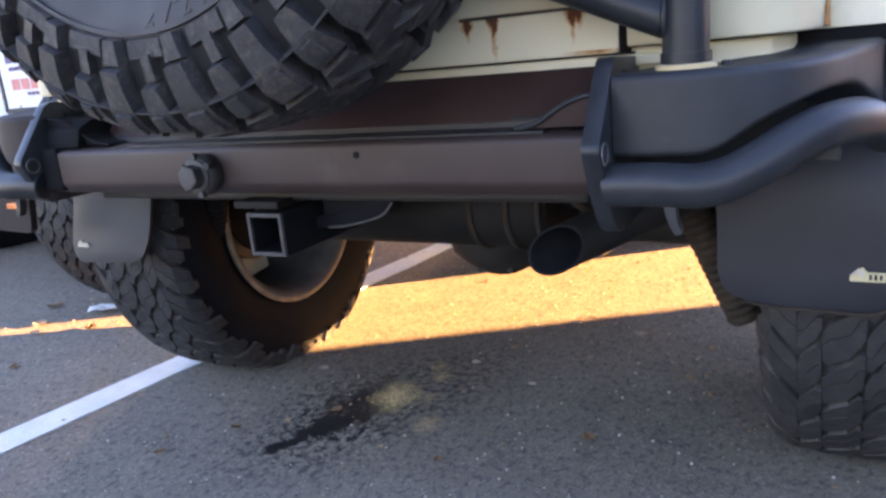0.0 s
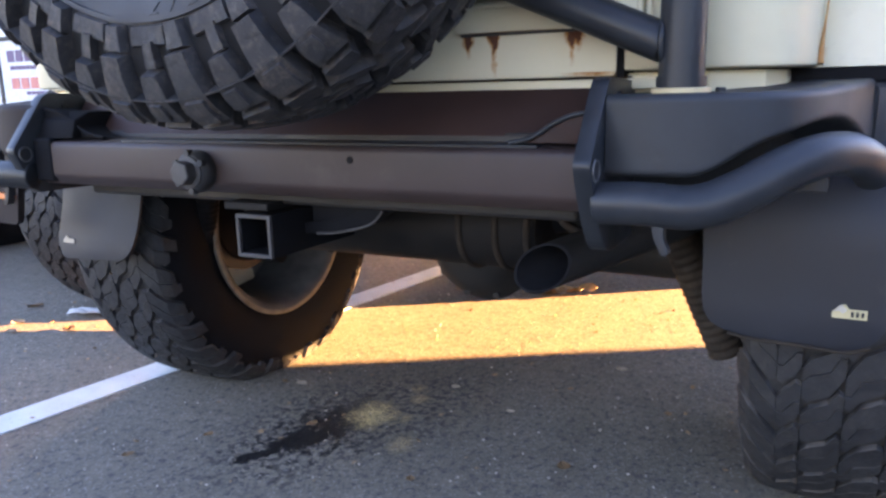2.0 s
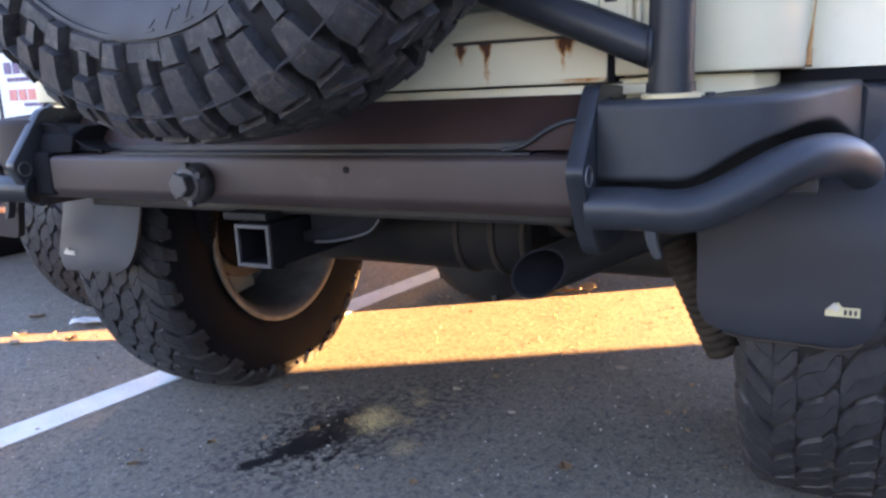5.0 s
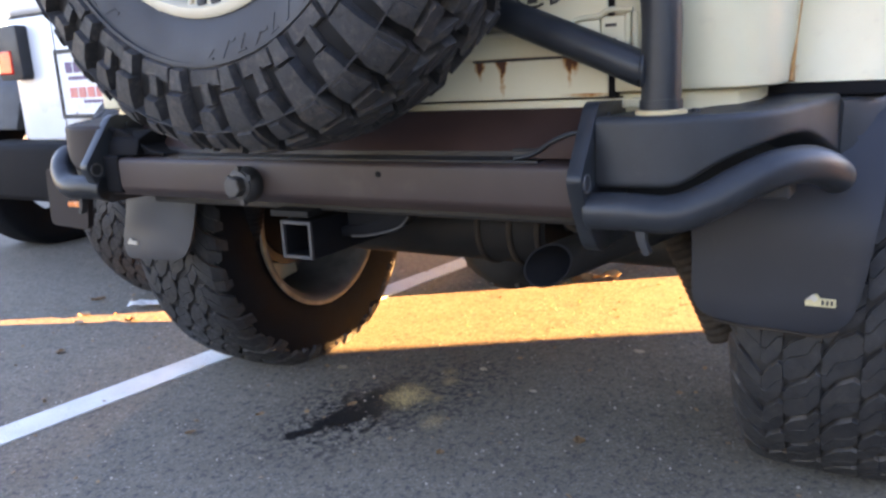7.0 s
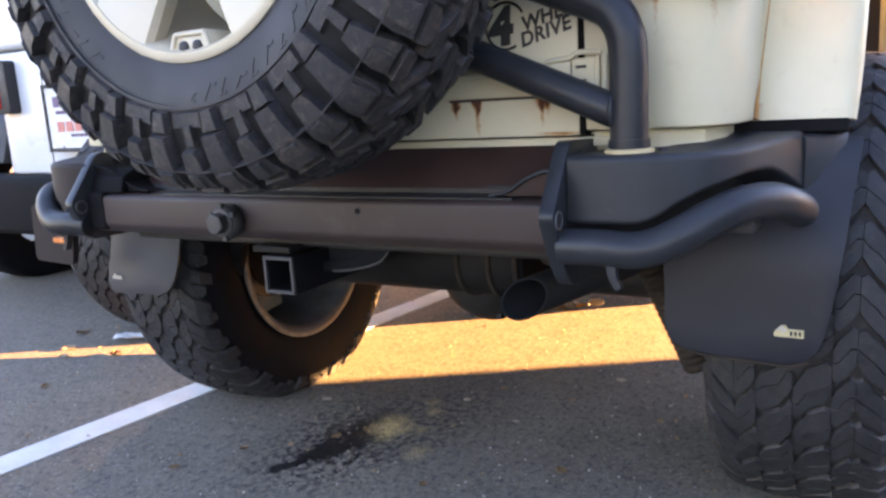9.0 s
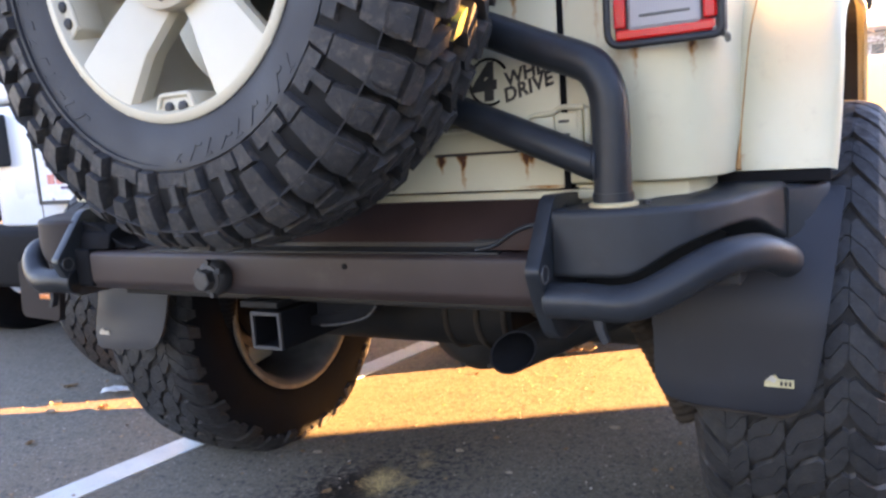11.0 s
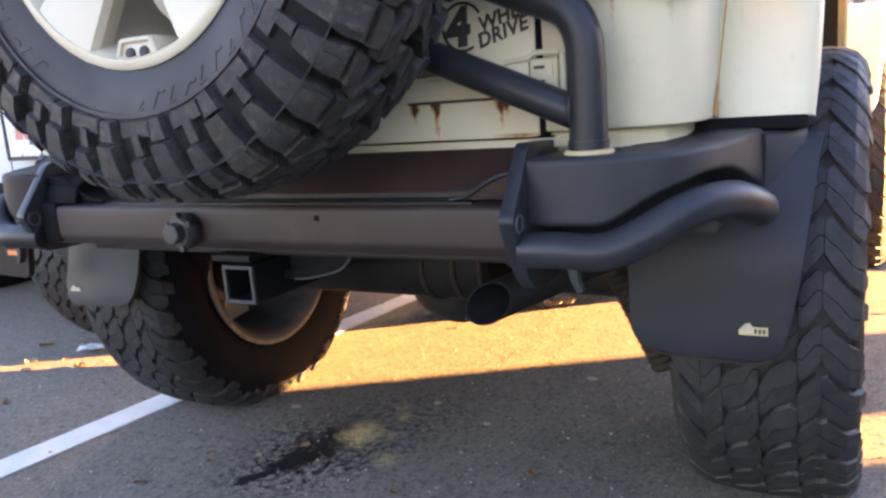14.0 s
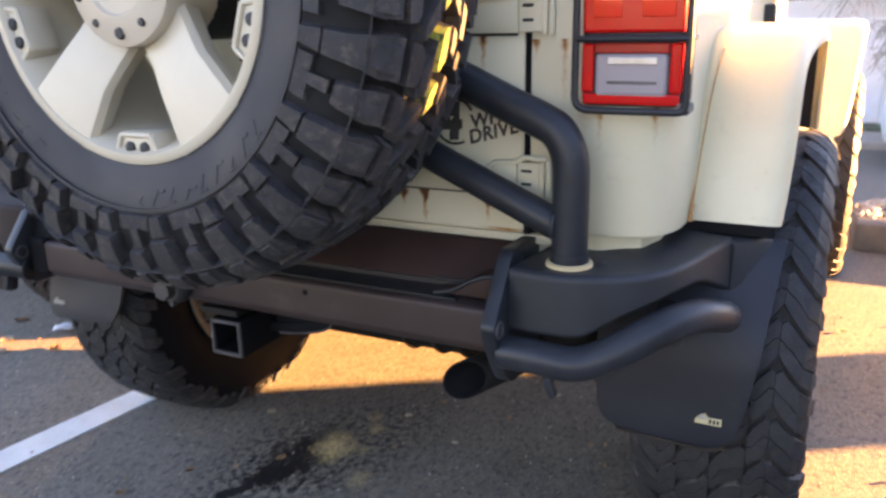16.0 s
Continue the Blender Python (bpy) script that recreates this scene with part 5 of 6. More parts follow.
f = mud_flap([(-0.795, 0.58), (-0.782, 0.509), (-0.788, 0.412), (-0.768, 0.376), (-0.574, 0.384), (-0.548, 0.43), (-0.541, 0.515), (-0.546, 0.58)], [0.004, 0.03, 0.02, 0.022, 0.03, 0.05, 0.02, 0.004], 0.0, lambda c: 0.22 * (c.z - 0.44))
bd = part("badge", prism([(-0.768, 0.410), (-0.733, 0.410), (-0.733, 0.4195), (-0.751, 0.4195), (-0.757, 0.4255), (-0.768, 0.415)], "y", -0.0085, -0.0055, 0.0004), M_SILVER, f, "small pale badge")
# left end: outer part of the left bumper corner seen past the plate
bm = prism(rounded([(-0.942, 0.464), (-0.800, 0.458), (-0.770, 0.60), (-0.930, 0.60)], [0.02, 0.015, 0.005, 0.01], 4), "y", -0.085, -0.070, 0.003)
cpart("corner_skirt", bm, M_SKIRT, "brown-black skirt below the left bumper corner")
cpart("side_reflector", box(-0.838, -0.795, -0.102, -0.084, 0.515, 0.527, 0.002), M_ORANGE, "small orange reflector below the left tube")

# chassis and running gear
for x in (0.36, -0.43):
    cpart("frame_rail", box(x - 0.035, x + 0.035, -0.13, 2.9, 0.56, 0.66, 0.006), M_CHASSIS, "dirty black frame rail")
bm = box(-0.50, 0.43, -0.128, -0.06, 0.545, 0.635, 0.006)
cpart("crossmember", bm, M_CHASSIS, "black rear crossmember")
# tow receiver
RX, RZ = -0.074, 0.501
o, i = 0.0340, 0.0275
rec = bmesh.new()
for x0, x1, z0, z1 in ((-o, -i, -o, o), (i, o, -o, o), (-i, i, i, o), (-i, i, -o, -i)):
    box(RX + x0, RX + x1, -0.172, 0.06, RZ + z0, RZ + z1, 0.0, rec)
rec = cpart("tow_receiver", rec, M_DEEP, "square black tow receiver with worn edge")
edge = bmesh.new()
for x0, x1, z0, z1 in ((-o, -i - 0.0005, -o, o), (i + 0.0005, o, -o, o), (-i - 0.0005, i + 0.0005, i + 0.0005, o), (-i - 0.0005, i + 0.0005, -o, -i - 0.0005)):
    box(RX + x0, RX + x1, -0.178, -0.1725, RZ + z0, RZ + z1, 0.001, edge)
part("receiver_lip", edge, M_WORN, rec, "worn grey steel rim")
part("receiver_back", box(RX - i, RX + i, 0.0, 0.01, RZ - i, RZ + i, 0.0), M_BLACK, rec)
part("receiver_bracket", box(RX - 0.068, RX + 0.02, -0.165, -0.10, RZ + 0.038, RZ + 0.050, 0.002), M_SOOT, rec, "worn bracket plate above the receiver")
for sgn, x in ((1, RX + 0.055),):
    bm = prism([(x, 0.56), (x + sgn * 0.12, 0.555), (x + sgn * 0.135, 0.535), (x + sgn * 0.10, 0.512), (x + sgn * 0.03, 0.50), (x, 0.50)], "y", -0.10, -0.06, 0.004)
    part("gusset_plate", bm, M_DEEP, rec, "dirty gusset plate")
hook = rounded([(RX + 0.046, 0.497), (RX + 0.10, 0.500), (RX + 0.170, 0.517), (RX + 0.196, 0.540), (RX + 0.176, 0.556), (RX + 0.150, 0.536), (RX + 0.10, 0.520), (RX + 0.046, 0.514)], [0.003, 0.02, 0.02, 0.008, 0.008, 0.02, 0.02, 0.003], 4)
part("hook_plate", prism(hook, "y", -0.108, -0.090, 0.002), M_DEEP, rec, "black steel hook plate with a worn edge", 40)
part("hook_rim", pipe(spline([(RX + 0.07, -0.1085, 0.4985), (RX + 0.11, -0.1085, 0.5025), (RX + 0.170, -0.1085, 0.518), (RX + 0.194, -0.1085, 0.540)], 4), 0.0022, 8), M_WORN, rec, "scuffed bluish lower edge", 60)
# muffler and tail pipe
bm = revolve([(-0.30, 0.001), (-0.30, 0.07), (-0.285, 0.078), (0.285, 0.078), (0.30, 0.07), (0.30, 0.001)], 36)
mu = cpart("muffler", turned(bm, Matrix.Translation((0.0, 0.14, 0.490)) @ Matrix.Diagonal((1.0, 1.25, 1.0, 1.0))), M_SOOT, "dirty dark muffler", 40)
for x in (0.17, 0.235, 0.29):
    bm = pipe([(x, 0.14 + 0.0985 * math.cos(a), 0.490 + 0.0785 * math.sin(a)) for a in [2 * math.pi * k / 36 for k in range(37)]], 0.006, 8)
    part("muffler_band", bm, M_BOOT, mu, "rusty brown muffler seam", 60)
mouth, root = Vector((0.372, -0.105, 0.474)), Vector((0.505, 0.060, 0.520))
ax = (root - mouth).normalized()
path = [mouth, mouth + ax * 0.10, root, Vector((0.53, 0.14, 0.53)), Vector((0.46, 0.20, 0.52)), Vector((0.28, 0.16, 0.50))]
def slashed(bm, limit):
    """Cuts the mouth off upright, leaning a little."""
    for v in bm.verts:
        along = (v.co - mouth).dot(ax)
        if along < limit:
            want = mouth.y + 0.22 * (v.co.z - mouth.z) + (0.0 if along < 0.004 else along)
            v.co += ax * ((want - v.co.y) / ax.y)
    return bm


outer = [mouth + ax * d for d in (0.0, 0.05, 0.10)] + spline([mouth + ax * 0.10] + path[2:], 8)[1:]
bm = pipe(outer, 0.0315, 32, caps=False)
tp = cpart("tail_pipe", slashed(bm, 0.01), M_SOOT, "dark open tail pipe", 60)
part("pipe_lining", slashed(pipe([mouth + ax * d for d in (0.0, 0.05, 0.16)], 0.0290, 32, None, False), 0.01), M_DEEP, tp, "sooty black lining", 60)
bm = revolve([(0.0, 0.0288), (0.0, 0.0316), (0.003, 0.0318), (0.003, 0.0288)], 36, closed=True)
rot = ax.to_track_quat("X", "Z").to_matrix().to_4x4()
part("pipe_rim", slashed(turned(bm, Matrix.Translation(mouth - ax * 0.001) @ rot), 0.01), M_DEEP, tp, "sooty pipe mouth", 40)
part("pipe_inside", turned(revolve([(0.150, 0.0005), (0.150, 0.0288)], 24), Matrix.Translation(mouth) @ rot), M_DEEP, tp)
cpart("pipe_hanger", pipe(spline([(0.38, -0.02, 0.56), (0.375, -0.03, 0.53), (0.40, -0.02, 0.51)], 4), 0.007, 8), M_RUSTY, "rusty exhaust hanger", 60)
# axle
bm = pipe([(-0.60, AXLE_Y, AXLE_Z - 0.012), (0.63, AXLE_Y, AXLE_Z - 0.018)], 0.054, 24)
axle = cpart("rear_axle", bm, M_CHASSIS, "dirty rear axle tube", 60)
bm = revolve([(-0.150, 0.02), (-0.146, 0.06), (-0.118, 0.096), (-0.075, 0.112), (-0.062, 0.126), (-0.048, 0.126), (-0.045, 0.105), (0.06, 0.10), (0.14, 0.06), (0.20, 0.05)], 40)
part("differential", turned(bm, Matrix.Translation((0.03, AXLE_Y + 0.02, AXLE_Z - 0.022)) @ Matrix.Rotation(radians(90), 4, "Z")), M_CHASSIS, axle, "round dirty differential housing", 50)
for k in range(10):
    a = 2 * math.pi * k / 10
    part("cover_bolt", cyl(0.008, (0.03 + 0.114 * math.cos(a), AXLE_Y - 0.062, AXLE_Z - 0.022 + 0.114 * math.sin(a)), (0.03 + 0.114 * math.cos(a), AXLE_Y - 0.03, AXLE_Z - 0.022 + 0.114 * math.sin(a)), 6), M_CHASSIS, axle)
for s, x0, x1 in ((1, 0.455, 0.575), (-1, -0.53, -0.64)):
    a, b = Vector((x0, 0.20, 0.56)), Vector((x1, 0.24, 0.27))
    n_rib = 22
    pts, rad = [], []
    for k in range(n_rib * 2 + 1):
        pts.append(a.lerp(b, k / (n_rib * 2)))
        rad.append(0.031 if k % 2 else 0.0285)
    # left boot is the shaded copy: deep black instead of dusty brown
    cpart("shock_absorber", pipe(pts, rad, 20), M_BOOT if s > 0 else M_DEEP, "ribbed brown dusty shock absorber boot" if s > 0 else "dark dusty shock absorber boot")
    cpart("coil_spring", pipe([(x0 - s * 0.10 + 0.055 * math.cos(t * 0.6), AXLE_Y - 0.02 + 0.055 * math.sin(t * 0.6), 0.44 + 0.0028 * t) for t in range(70)], 0.008, 8), M_CHASSIS, "dark coil spring", 60)
cpart("fuel_tank", box(-0.34, 0.30, 0.78, 1.75, 0.36, 0.58, 0.04, segments=3), M_CHASSIS, "dirty fuel tank guard under the floor", 40)
# added block, shaped to keep low sun off the left tyre's inner wall
cpart("frame_bracket", prism([(1.07, 0.57), (1.07, 0.20), (1.12, 0.185), (1.36, 0.195), (1.42, 0.34), (1.55, 0.37), (1.55, 0.57)], "x", 0.43, 0.49, 0.006), M_CHASSIS, "dirty drop bracket for the control arm")
for x in (0.46, -0.52):
    cpart("control_arm", pipe([(x, 0.62, 0.31), (x, 1.25, 0.36)], 0.030, 14), M_CHASSIS, "dirty lower control arm", 60)
bm = pipe([(-0.50, 0.33, 0.50), (0.40, 0.35, 0.42)], 0.018, 14)
cpart("track_bar", bm, M_CHASSIS, "dark track bar", 60)
for s in (1, -1):
    X = (lambda x: x) if s > 0 else (lambda x: 2 * CX - x)
    bm = box(min(X(0.60), X(0.76)), max(X(0.60), X(0.76)), 0.95, 2.02, 0.43, 0.60, 0.02, segments=3)
    cpart("side_rail", bm, M_TUBE, "black steel side rail under the doors", 60)

# ---- the white vehicle in the next bay ----
NX, NY = -2.00, 0.85
van = thing("parked_white_vehicle", "white off-road vehicle parked in the next bay", "off-road vehicle", (NX, NY + 0.6, 0.0))


def vpart(name, bm, material, label="", smooth=None):
    ob = part(name, bm, material, van, label, smooth)
    ob.matrix_parent_inverse = Matrix.Translation(-Vector(van.location))
    return ob


half = [(0.0, 0.0), (0.50, 0.0), (0.58, 0.03), (0.62, 0.10), (0.64, 3.2)]
oul = [(NX + x, NY + y) for x, y in half[1:]] + [(NX - x, NY + y) for x, y in half[1:]][::-1]
vb = vpart("body", prism(oul, "z", 0.575, 1.095, 0.012, segments=3), M_WHITE, "white painted body", 40)
vpart("upper_body", prism([(x, y) for x, y in oul], "z", 1.103, 1.80, 0.03, segments=3), M_WHITE, "white upper body", 40)
part("panel_gap", prism([(x * 1.0, y + 0.004) for x, y in oul], "z", 1.093, 1.105, 0.0), M_BLACK, vb)
part("panel_gap", box(NX - 0.225, NX - 0.219, NY - 0.0015, NY + 0.01, 0.60, 1.09, 0.0), M_BLACK, vb)
vpart("bumper", box(NX - 0.80, NX + 0.30, NY - 0.15, NY + 0.10, 0.33, 0.575, 0.03, segments=3), M_DEEP, "black plastic bumper", 40)
lamp = vpart("tail_light", prism(rounded([(NX - 0.565, 0.838), (NX - 0.395, 0.838), (NX - 0.395, 1.062), (NX - 0.565, 1.062)], 0.02, 4), "y", NY - 0.05, NY + 0.05, 0.008), M_BLACK, "black tail light housing", 40)
part("lens", box(NX - 0.555, NX - 0.455, NY - 0.056, NY - 0.04, 0.86, 0.96, 0.008), M_RED, lamp, "red lens")
PX0, PX1, PZ0, PZ1 = NX - 0.140, NX + 0.34, 0.682, 0.932
plate = vpart("plate_panel", box(PX0, PX1, NY - 0.055, NY - 0.046, PZ0, PZ1, 0.004), M_PAPER, "white dealer plate in a black frame")
fr = bmesh.new()
for x0, x1, z0, z1 in ((PX0 - 0.012, PX0 + 0.004, PZ0 - 0.012, PZ1 + 0.012), (PX1 - 0.004, PX1 + 0.012, PZ0 - 0.012, PZ1 + 0.012), (PX0 + 0.004, PX1 - 0.004, PZ0 - 0.012, PZ0 + 0.004), (PX0 + 0.004, PX1 - 0.004, PZ1 - 0.004, PZ1 + 0.012)):
    box(x0, x1, NY - 0.060, NY - 0.044, z0, z1, 0.002, fr)
part("plate_frame", fr, M_BLACK, plate, "black frame")
part("plate_bracket", box(PX0 + 0.05, PX1 - 0.05, NY - 0.047, NY + 0.01, PZ0 + 0.05, PZ1 - 0.05, 0.0), M_BLACK, plate)
def bars(x, z, widths, h, m):
    for w in widths:
        part("print_bar", box(x, x + w * 0.8, NY - 0.0572, NY - 0.0548, z, z + h, 0.0), m, plate)
        x += w
bars(PX0 + 0.05, 0.850, [0.05] * 6, 0.042, M_TYPE)
bars(PX0 + 0.06, 0.822, [0.022] * 8, 0.014, M_TYPE)
bars(PX0 + 0.06, 0.752, [0.055] * 5, 0.040, M_TYPE_RED)
bars(PX0 + 0.14, 0.730, [0.026] * 7, 0.012, M_TYPE)
bars(PX0 + 0.22, 0.688, [0.03] * 4, 0.014, M_TYPE)
bars(PX0 + 0.08, 0.684, [0.008], 0.012, M_TYPE)
for sx in (-1, 1):
    w = new("rear_tyre", road_mesh)
    w.parent = van
    w.matrix_parent_inverse = Matrix.Translation(-Vector(van.location))
    w.matrix_basis = Matrix.Translation((NX - 1.10 if sx < 0 else NX + 0.49, NY + 0.44 if sx < 0 else NY + 0.02, 0.401))
    tagged(w, "dark all-terrain tyre")
    if sx > 0:
        tr = new("tread", tread_mesh)
        tr.parent = w
        tagged(tr, "interlocking tread blocks")["kind"] = "stuff"
    f2 = new("front_tyre", road_mesh)
    f2.parent = van
    f2.matrix_parent_inverse = Matrix.Translation(-Vector(van.location))
    f2.matrix_basis = Matrix.Translation((NX + sx * 0.84, NY + 2.85, 0.401))
    tagged(f2, "dark all-terrain tyre")
for sx in (-1, 1):
    bm = prism(rounded([(NY + 0.02, 0.62), (NY + 0.10, 0.88), (NY + 0.85, 0.90), (NY + 0.95, 0.62)], [0.01, 0.1, 0.1, 0.01], 5), "x", NX + sx * 0.63 if sx > 0 else NX - 0.95, NX + 0.95 if sx > 0 else NX - 0.63, 0.02)
    vpart("fender_flare", bm, M_BLACK, "black wheel-arch flare", 40)
vpart("underbody", box(NX - 0.55, NX + 0.55, NY + 0.1, NY + 3.1, 0.42, 0.58, 0.02), M_CHASSIS, "dark floor")

# ---- unseen walls and pillars added to the sunny side: they shade the rear of the car ----
WX = 7.0
base = math.tan(az) * WX
for c0, c1, top in ((-0.552, -0.490, 1.965), (-0.490, -0.405, 1.93), (-0.405, -0.06, 2.05)):
    tagged(part("wall_right", box(WX, WX + 0.2, base + c0, base + c1, LOW - 0.2, top, 0.004), M_CONCRETE), "plain stepped concrete boundary wall", "wall", kind="structure")
tagged(part("wall_right_high", box(WX, WX + 0.2, base - 9.0, base - 0.554, LOW - 0.2, 3.2, 0.01), M_CONCRETE), "plain high concrete boundary wall", "wall", kind="structure")
# added pillars that cut the sunlight on the ground into strips
for c0, r in ((0.556, 0.268), (2.62, 0.17)):
    bm = cyl(r, (WX + 0.1, base + c0, LOW - 0.2), (WX + 0.1, base + c0, 3.2), 24, 0.01)
    tagged(part("gate_pillar", bm, M_CONCRETE, smooth=40), "plain round concrete gate pillar beside the wall", "pillar", "gate pillars")


# ---- litter on the ground ----
def leaf(size, seed):
    rnd = random.Random(seed)
    bm = bmesh.new()
    rows = []
    for i in range(6):
        t = i / 5
        w = size * 0.42 * math.sin(math.pi * min(0.97, t * 0.9 + 0.08)) ** 0.8
        rows.append([bm.verts.new(((t - 0.5) * size, k * w, 0.004 + size * (0.10 * abs(k) * rnd.uniform(0.6, 1.6) + 0.12 * (t - 0.5) ** 2 * 2))) for k in (-1, -0.45, 0, 0.45, 1)])
    for a, b in zip(rows, rows[1:]):
        for k in range(4):
            bm.faces.new((a[k], a[k + 1], b[k + 1], b[k]))
    bmesh.ops.solidify(bm, geom=bm.faces[:], thickness=0.0008)
    return bm


LEAVES = [(0.256, 0.776, 0.030), (0.292, 0.226, 0.032), (-0.268, 0.177, 0.026), (-0.439, 0.36, 0.030), (-1.338, 0.12, 0.035), (-0.438, 0.04, 0.022), (-0.077, 0.498, 0.024),
          (-0.022, 0.609, 0.022), (-1.75, 0.55, 0.05), (-1.62, 0.40, 0.05), (-1.40, 0.42, 0.045), (-0.90, -0.35, 0.03), (0.10, 0.42, 0.02), (0.42, 0.55, 0.02), (-0.52, -0.10, 0.025),
          (1.00, 1.62, 0.03), (0.05, 0.06, 0.022), (0.18, 0.60, 0.016), (-1.55, 0.33, 0.04)]
for k, (x, y, s) in enumerate(LEAVES):
    ob = part("dry_leaf", leaf(s, k), M_LEAF if k % 3 else M_LEAF_PALE)
    ob.matrix_world = Matrix.Translation((x, y, 0.0)) @ Matrix.Rotation(k * 2.1, 4, "Z")
    tagged(ob, "small curled dry leaf lying on asphalt", "leaf", "leaves on the asphalt")
# clump of leaves at the edge of the sunlit strip
for k in range(6):
    ob = part("dry_leaf", leaf(0.045 + 0.006 * (k % 3), 60 + k), M_LEAF if k % 3 == 0 else M_LEAF_PALE)
    ob.matrix_world = Matrix.Translation((-0.165 + 0.025 * k, 1.415 + 0.02 * (k % 3), 0.004 * k)) @ Matrix.Rotation(k * 1.3, 4, "Z") @ Matrix.Rotation(0.4, 4, "X")
    tagged(ob, "curled brown leaf in a small clump on asphalt", "leaf", "leaves on the asphalt")
# crumpled wrapper
bm = bmesh.new()
bmesh.ops.create_grid(bm, x_segments=10, y_segments=5, size=0.5)
for v in bm.verts:
    n3 = noise.noise_vector(v.co * 4.0)
    v.co = Vector((v.co.x * 0.17 + n3.x * 0.012, v.co.y * 0.06 + n3.y * 0.012, 0.016 + n3.z * 0.016))
bmesh.ops.solidify(bm, geom=bm.faces[:], thickness=0.0008)
ob = part("paper_wrapper", bm, M_PAPER, smooth=30)
ob.matrix_world = Matrix.Translation((-1.462, 0.575, 0.002)) @ Matrix.Rotation(radians(22), 4, "Z")
tagged(ob, "crumpled white paper wrapper lying on asphalt", "litter")
# grit
bm = strewn(1800, (-1.9, 1.5), (-0.6, 2.4), 0.0, (0.0012, 0.0042))
tagged(part("loose_grit", bm, M_STONE), "loose pale grit scattered on asphalt", "grit", kind="stuff")
bm = strewn(450, (-1.9, 1.5), (-0.6, 2.4), 0.0, (0.003, 0.009), 0.25, 0.3)
tagged(part("leaf_crumbs", bm, M_LEAF), "brown crumbs of dry leaves scattered on asphalt", "leaf litter", kind="stuff")
# clipped shrub in a pot in front of the far wall
PX, PY, PZ = 2.05, 14.20, LOW + 0.11
pot = thing("potted_shrub", "small clipped dark shrub in a pot before a pale wall", "potted plant", (PX, PY, PZ))
bm = revolve([(0.0, 0.001), (0.0, 0.085), (0.20, 0.12), (0.225, 0.125), (0.225, 0.105), (0.19, 0.10), (0.19, 0.001)], 20)
part("pot", turned(bm, Matrix.Rotation(radians(-90), 4, "Y")), M_GLASS_DARK, pot, "dark round pot", 40)
part("stem", pipe([(0, 0, 0.19), (0.012, 0.0, 0.30), (0.0, 0.008, 0.46)], [0.022, 0.018, 0.012], 8), M_TWIG, pot)
bm = bmesh.new()
for k in range(420):
    a, r, h = random.uniform(0, 6.28), random.random() ** 0.4, random.uniform(-1, 1)
    wide = 0.19 * math.sqrt(max(0.05, 1 - h * h)) * (1.0 + 0.25 * math.sin(3 * a + 2 * h))
    c = Vector((wide * r * math.cos(a), wide * r * math.sin(a), 0.47 + 0.19 * h))
    m = Matrix.Translation(c) @ Euler((random.random() * 6, random.random() * 6, 0)).to_matrix().to_4x4() @ Matrix.Diagonal((0.034, 0.018, 0.003, 1.0))
    bmesh.ops.create_cube(bm, size=1.0, matrix=m)
part("foliage", bm, M_SHRUB, pot, "dense small dark leaves")

# satellite dish over the eaves
dish = thing("satellite_dish", "small round grey satellite dish on a white pole above a roof", "satellite dish", (1.18, WALL_Y + 0.1, 2.15))
part("pole", pipe([(0, 0.0, 0.0), (0, 0.0, 0.30), (0.0, -0.03, 0.44)], 0.018, 10), M_TRIM, dish, "white pole", 50)
bm = revolve([(0.0, 0.001), (0.012, 0.07), (0.035, 0.13), (0.062, 0.175), (0.068, 0.177), (0.045, 0.125), (0.022, 0.07), (0.010, 0.001)], 32)
part("bowl", turned(bm, Matrix.Translation((0, -0.04, 0.46)) @ Matrix.Rotation(radians(-90), 4, "Z") @ Matrix.Rotation(radians(-18), 4, "Y")), M_DISH, dish, "grey dish", 50)
part("feed_arm", pipe([(0, -0.05, 0.30), (0, -0.20, 0.40), (0, -0.22, 0.47)], 0.010, 8), M_TRIM, dish)


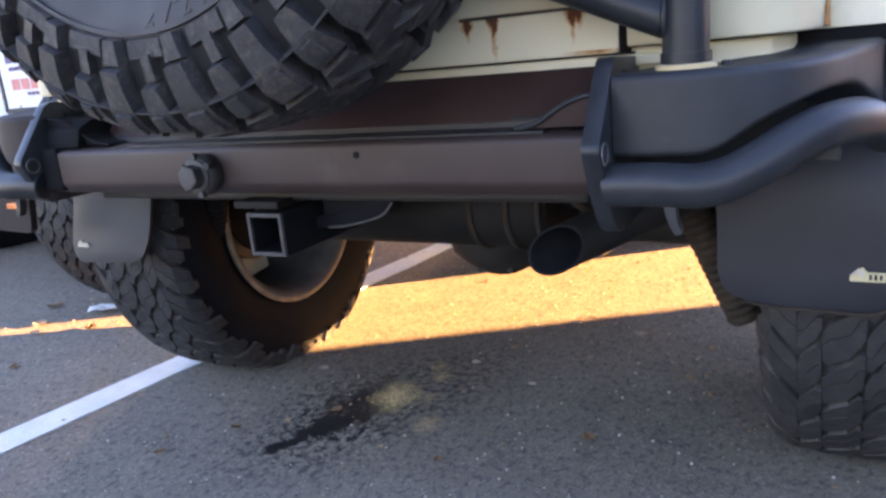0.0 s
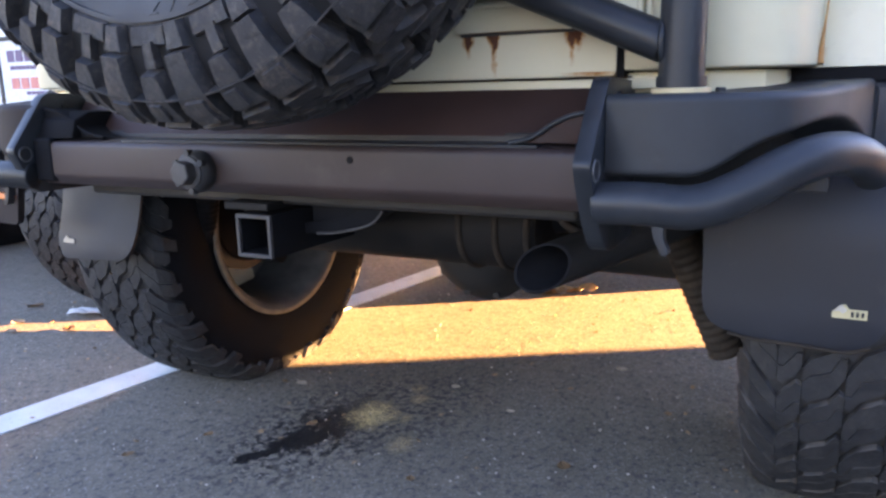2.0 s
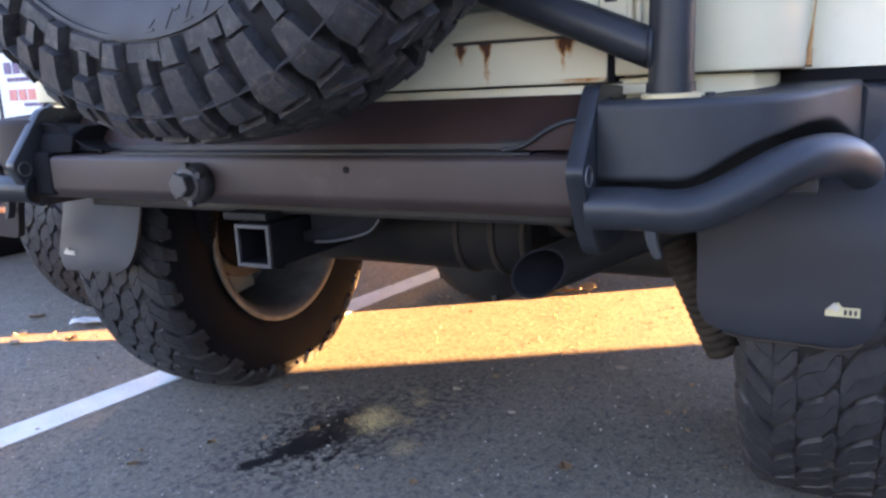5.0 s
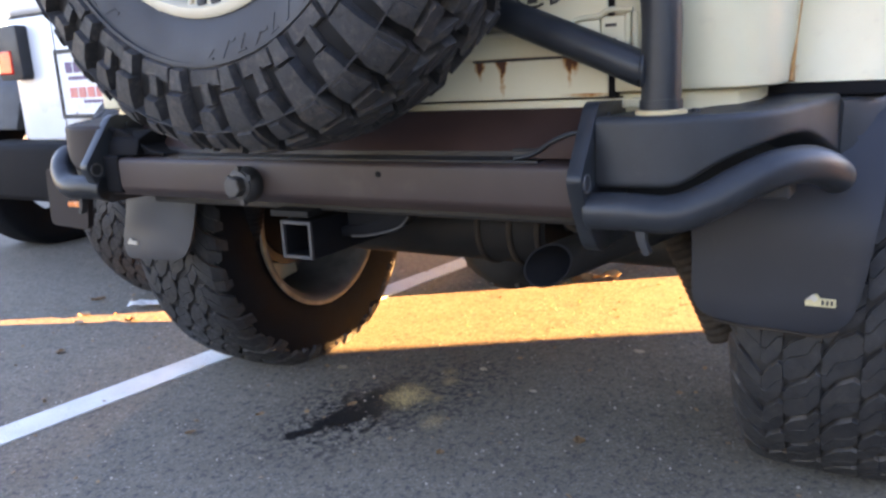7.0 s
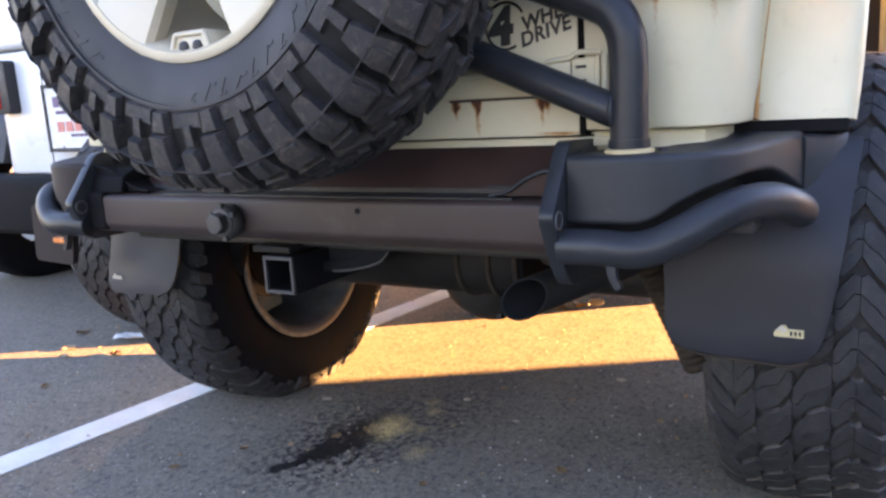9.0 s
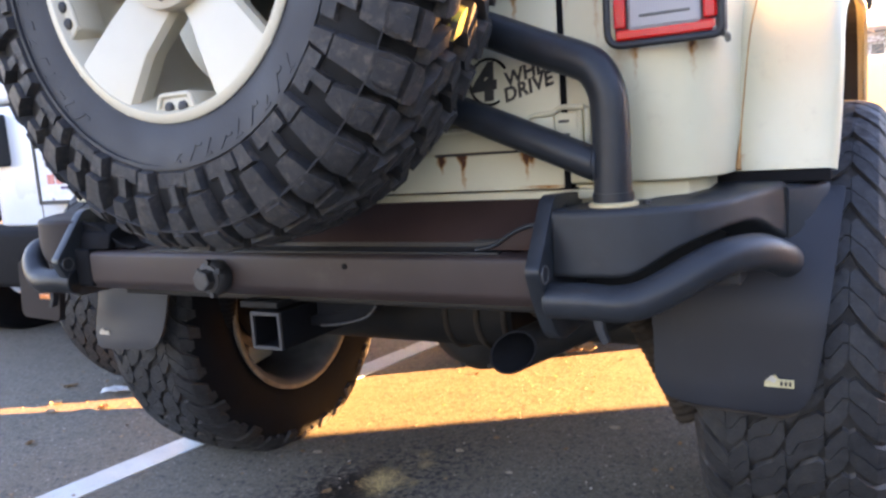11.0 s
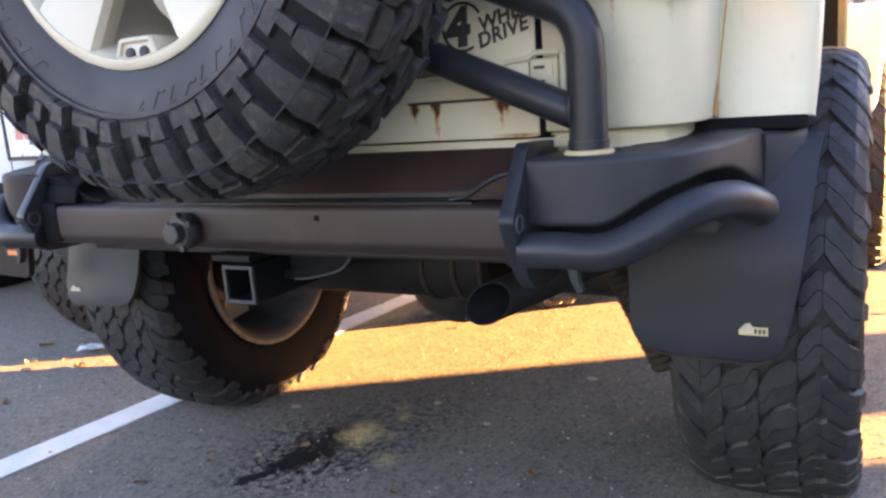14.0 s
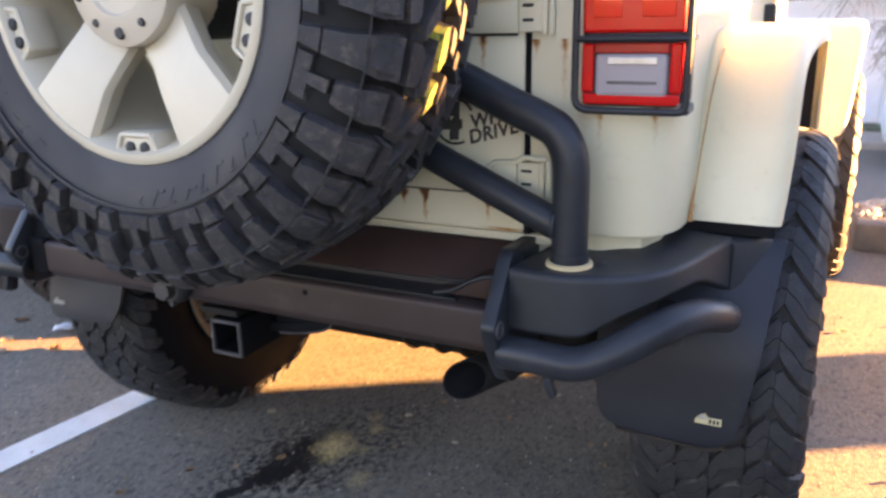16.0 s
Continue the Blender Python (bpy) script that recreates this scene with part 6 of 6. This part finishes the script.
def bare_tree(x0, y0, z0, height, seed):
    """A leafless tree: tapered trunk, limbs that sweep sideways and droop, and fine twigs."""
    rnd = random.Random(seed)
    tree = thing("bare_tree", "leafless brown tree with drooping twigs before a pale wall", "tree", (x0, y0, z0))
    part("trunk", pipe(spline([(0, 0, 0), (0.05, 0.02, height * 0.3), (-0.04, 0.0, height * 0.65), (0.02, 0.03, height)], 5), [0.11 - 0.0052 * k for k in range(16)], 10), M_TWIG, tree, "grey-brown trunk", 60)
    limbs, twigs = bmesh.new(), bmesh.new()
    for k in range(22):
        z = height * rnd.uniform(0.45, 1.0)
        way = 1 if k % 4 == 0 else -1
        reach = rnd.uniform(0.7, 2.0)
        p = [Vector((0, 0, z)), Vector((way * reach * 0.35, rnd.uniform(-0.3, 0.2), z + rnd.uniform(0.1, 0.5))), Vector((way * reach * 0.75, rnd.uniform(-0.4, 0.2), z + rnd.uniform(-0.1, 0.5))), Vector((way * reach, rnd.uniform(-0.5, 0.2), z + rnd.uniform(-0.6, 0.3)))]
        line = spline(p, 5)
        pipe(line, [0.026 - 0.0014 * q for q in range(len(line))], 5, limbs)
        for q in range(26):
            a = line[rnd.randrange(3, len(line))]
            b = a + Vector((rnd.uniform(-0.32, 0.32), rnd.uniform(-0.15, 0.15), rnd.uniform(-0.50, 0.22)))
            mid = a.lerp(b, 0.5) + Vector((rnd.uniform(-0.05, 0.05), 0, rnd.uniform(0.0, 0.08)))
            pipe([a, mid, b], [0.006, 0.0045, 0.0025], 3, twigs)
            for _ in range(2):
                c = mid + Vector((rnd.uniform(-0.15, 0.15), rnd.uniform(-0.05, 0.05), rnd.uniform(-0.2, 0.06)))
                pipe([mid, c], [0.004, 0.002], 3, twigs)
    part("branchwork", limbs, M_TWIG, tree)
    part("twig_mass", twigs, M_TWIG, tree, "fine drooping twigs")["kind"] = "stuff"
    return tree


bare_tree(3.45, 13.1, LOW + 0.1, 2.9, 21)
bare_tree(2.75, 13.4, LOW + 0.1, 3.2, 27)

# ---- the white hatchback on the lower road ----
HX, HY, HZ = 1.66, 10.72, LOW
hatch = thing("parked_hatchback", "white hatchback standing on the lower road beyond the bed", "car", (HX + 2.0, HY + 0.83, HZ))


def hpart(name, bm, material, label="", smooth=None, parent=None):
    return part(name, turned(bm, Matrix.Translation((-2.0, -0.83, 0.0))), material, parent or hatch, label, smooth)


side = spline([(0.06, 0.30, 0), (0.0, 0.52, 0), (0.02, 0.80, 0), (0.10, 1.00, 0), (0.32, 1.30, 0), (0.62, 1.47, 0), (1.30, 1.53, 0), (2.00, 1.47, 0), (2.75, 1.08, 0), (3.45, 0.92, 0), (3.92, 0.74, 0), (4.00, 0.50, 0), (3.94, 0.26, 0)], 4)
bm = bmesh.new()
rows = []
for y, inset, lift in ((0.0, 0.03, 0.0), (0.02, 0.0, 0.0), (0.83, -0.05, 0.0), (1.63, 0.0, 0.0), (1.65, 0.03, 0.0)):
    row = []
    for p in side:
        lean = max(0.0, p.y - 0.92) * 0.28 * (1 if y < 0.8 else -1 if y > 0.9 else 0)
        row.append(bm.verts.new((p.x + (inset if p.x < 2 else -inset), y + lean, p.y - (inset if p.y > 0.6 else 0))))
    rows.append(row)
n = len(rows[0])
for a, b in zip(rows, rows[1:]):
    for k in range(n):
        bm.faces.new((a[k], a[(k + 1) % n], b[(k + 1) % n], b[k]))
bm.faces.new(rows[0])
bm.faces.new(rows[-1][::-1])
hpart("body", bm, M_WHITE, "white painted body", 40)
for x0, x1, x2, x3 in ((0.42, 0.62, 1.22, 1.24), (1.30, 1.29, 1.95, 2.42)):
    glass = [(x0, 0.985), (x3, 0.985), (x2, 1.36), (x1, 1.36)]
    bm = prism(rounded(glass, 0.03, 3), "y", -0.006, 0.004, 0.0)
    for v in bm.verts:
        v.co.y += max(0.0, v.co.z - 0.92) * 0.28 + 0.004
    hpart("side_window", bm, M_GLASS_DARK, "dark side window", None)
hpart("tail_light", prism(rounded([(0.012, 0.86), (0.10, 0.92), (0.42, 1.02), (0.40, 1.07), (0.11, 1.00), (0.03, 0.95)], 0.01, 2), "y", -0.008, 0.05, 0.002), M_RED, "slim red tail light")
for x in (0.66, 3.20):
    arch = cyl(0.36, (x, -0.004, 0.33), (x, 0.10, 0.33), 32)
    hpart("wheel_arch", arch, M_DEEP, "dark wheel arch", 40)
    wheel = hpart("wheel", turned(revolve([(0.0, 0.001), (0.004, 0.05), (-0.012, 0.07), (-0.006, 0.17), (0.010, 0.205), (-0.06, 0.21), (-0.06, 0.001)], 32), Matrix.Translation((x, -0.020, 0.315)) @ Matrix.Rotation(radians(-90), 4, "Z")), M_SILVER, "silver alloy wheel", 40)
    part("tyre", turned(revolve([(0.0, 0.205), (0.016, 0.225), (0.014, 0.29), (-0.01, 0.315), (-0.17, 0.315), (-0.19, 0.21)], 32), Matrix.Translation((x - 2.0, -0.85, 0.315)) @ Matrix.Rotation(radians(-90), 4, "Z")), M_TYRE, wheel, "black tyre", 40)
    for k in range(5):
        a = 2 * math.pi * k / 5
        bm = prism([(-0.05, 0.08), (0.05, 0.08), (0.035, 0.18), (-0.035, 0.18)], "x", -0.004, 0.006, 0.0)
        part("wheel_slot", turned(bm, Matrix.Translation((x - 2.0, -0.852, 0.315)) @ Matrix.Rotation(radians(-90), 4, "Z") @ Matrix.Rotation(a, 4, "X")), M_DEEP, wheel)
hpart("sill", box(0.9, 2.9, 0.03, 1.6, 0.20, 0.30, 0.02), M_DEEP, "dark sill")
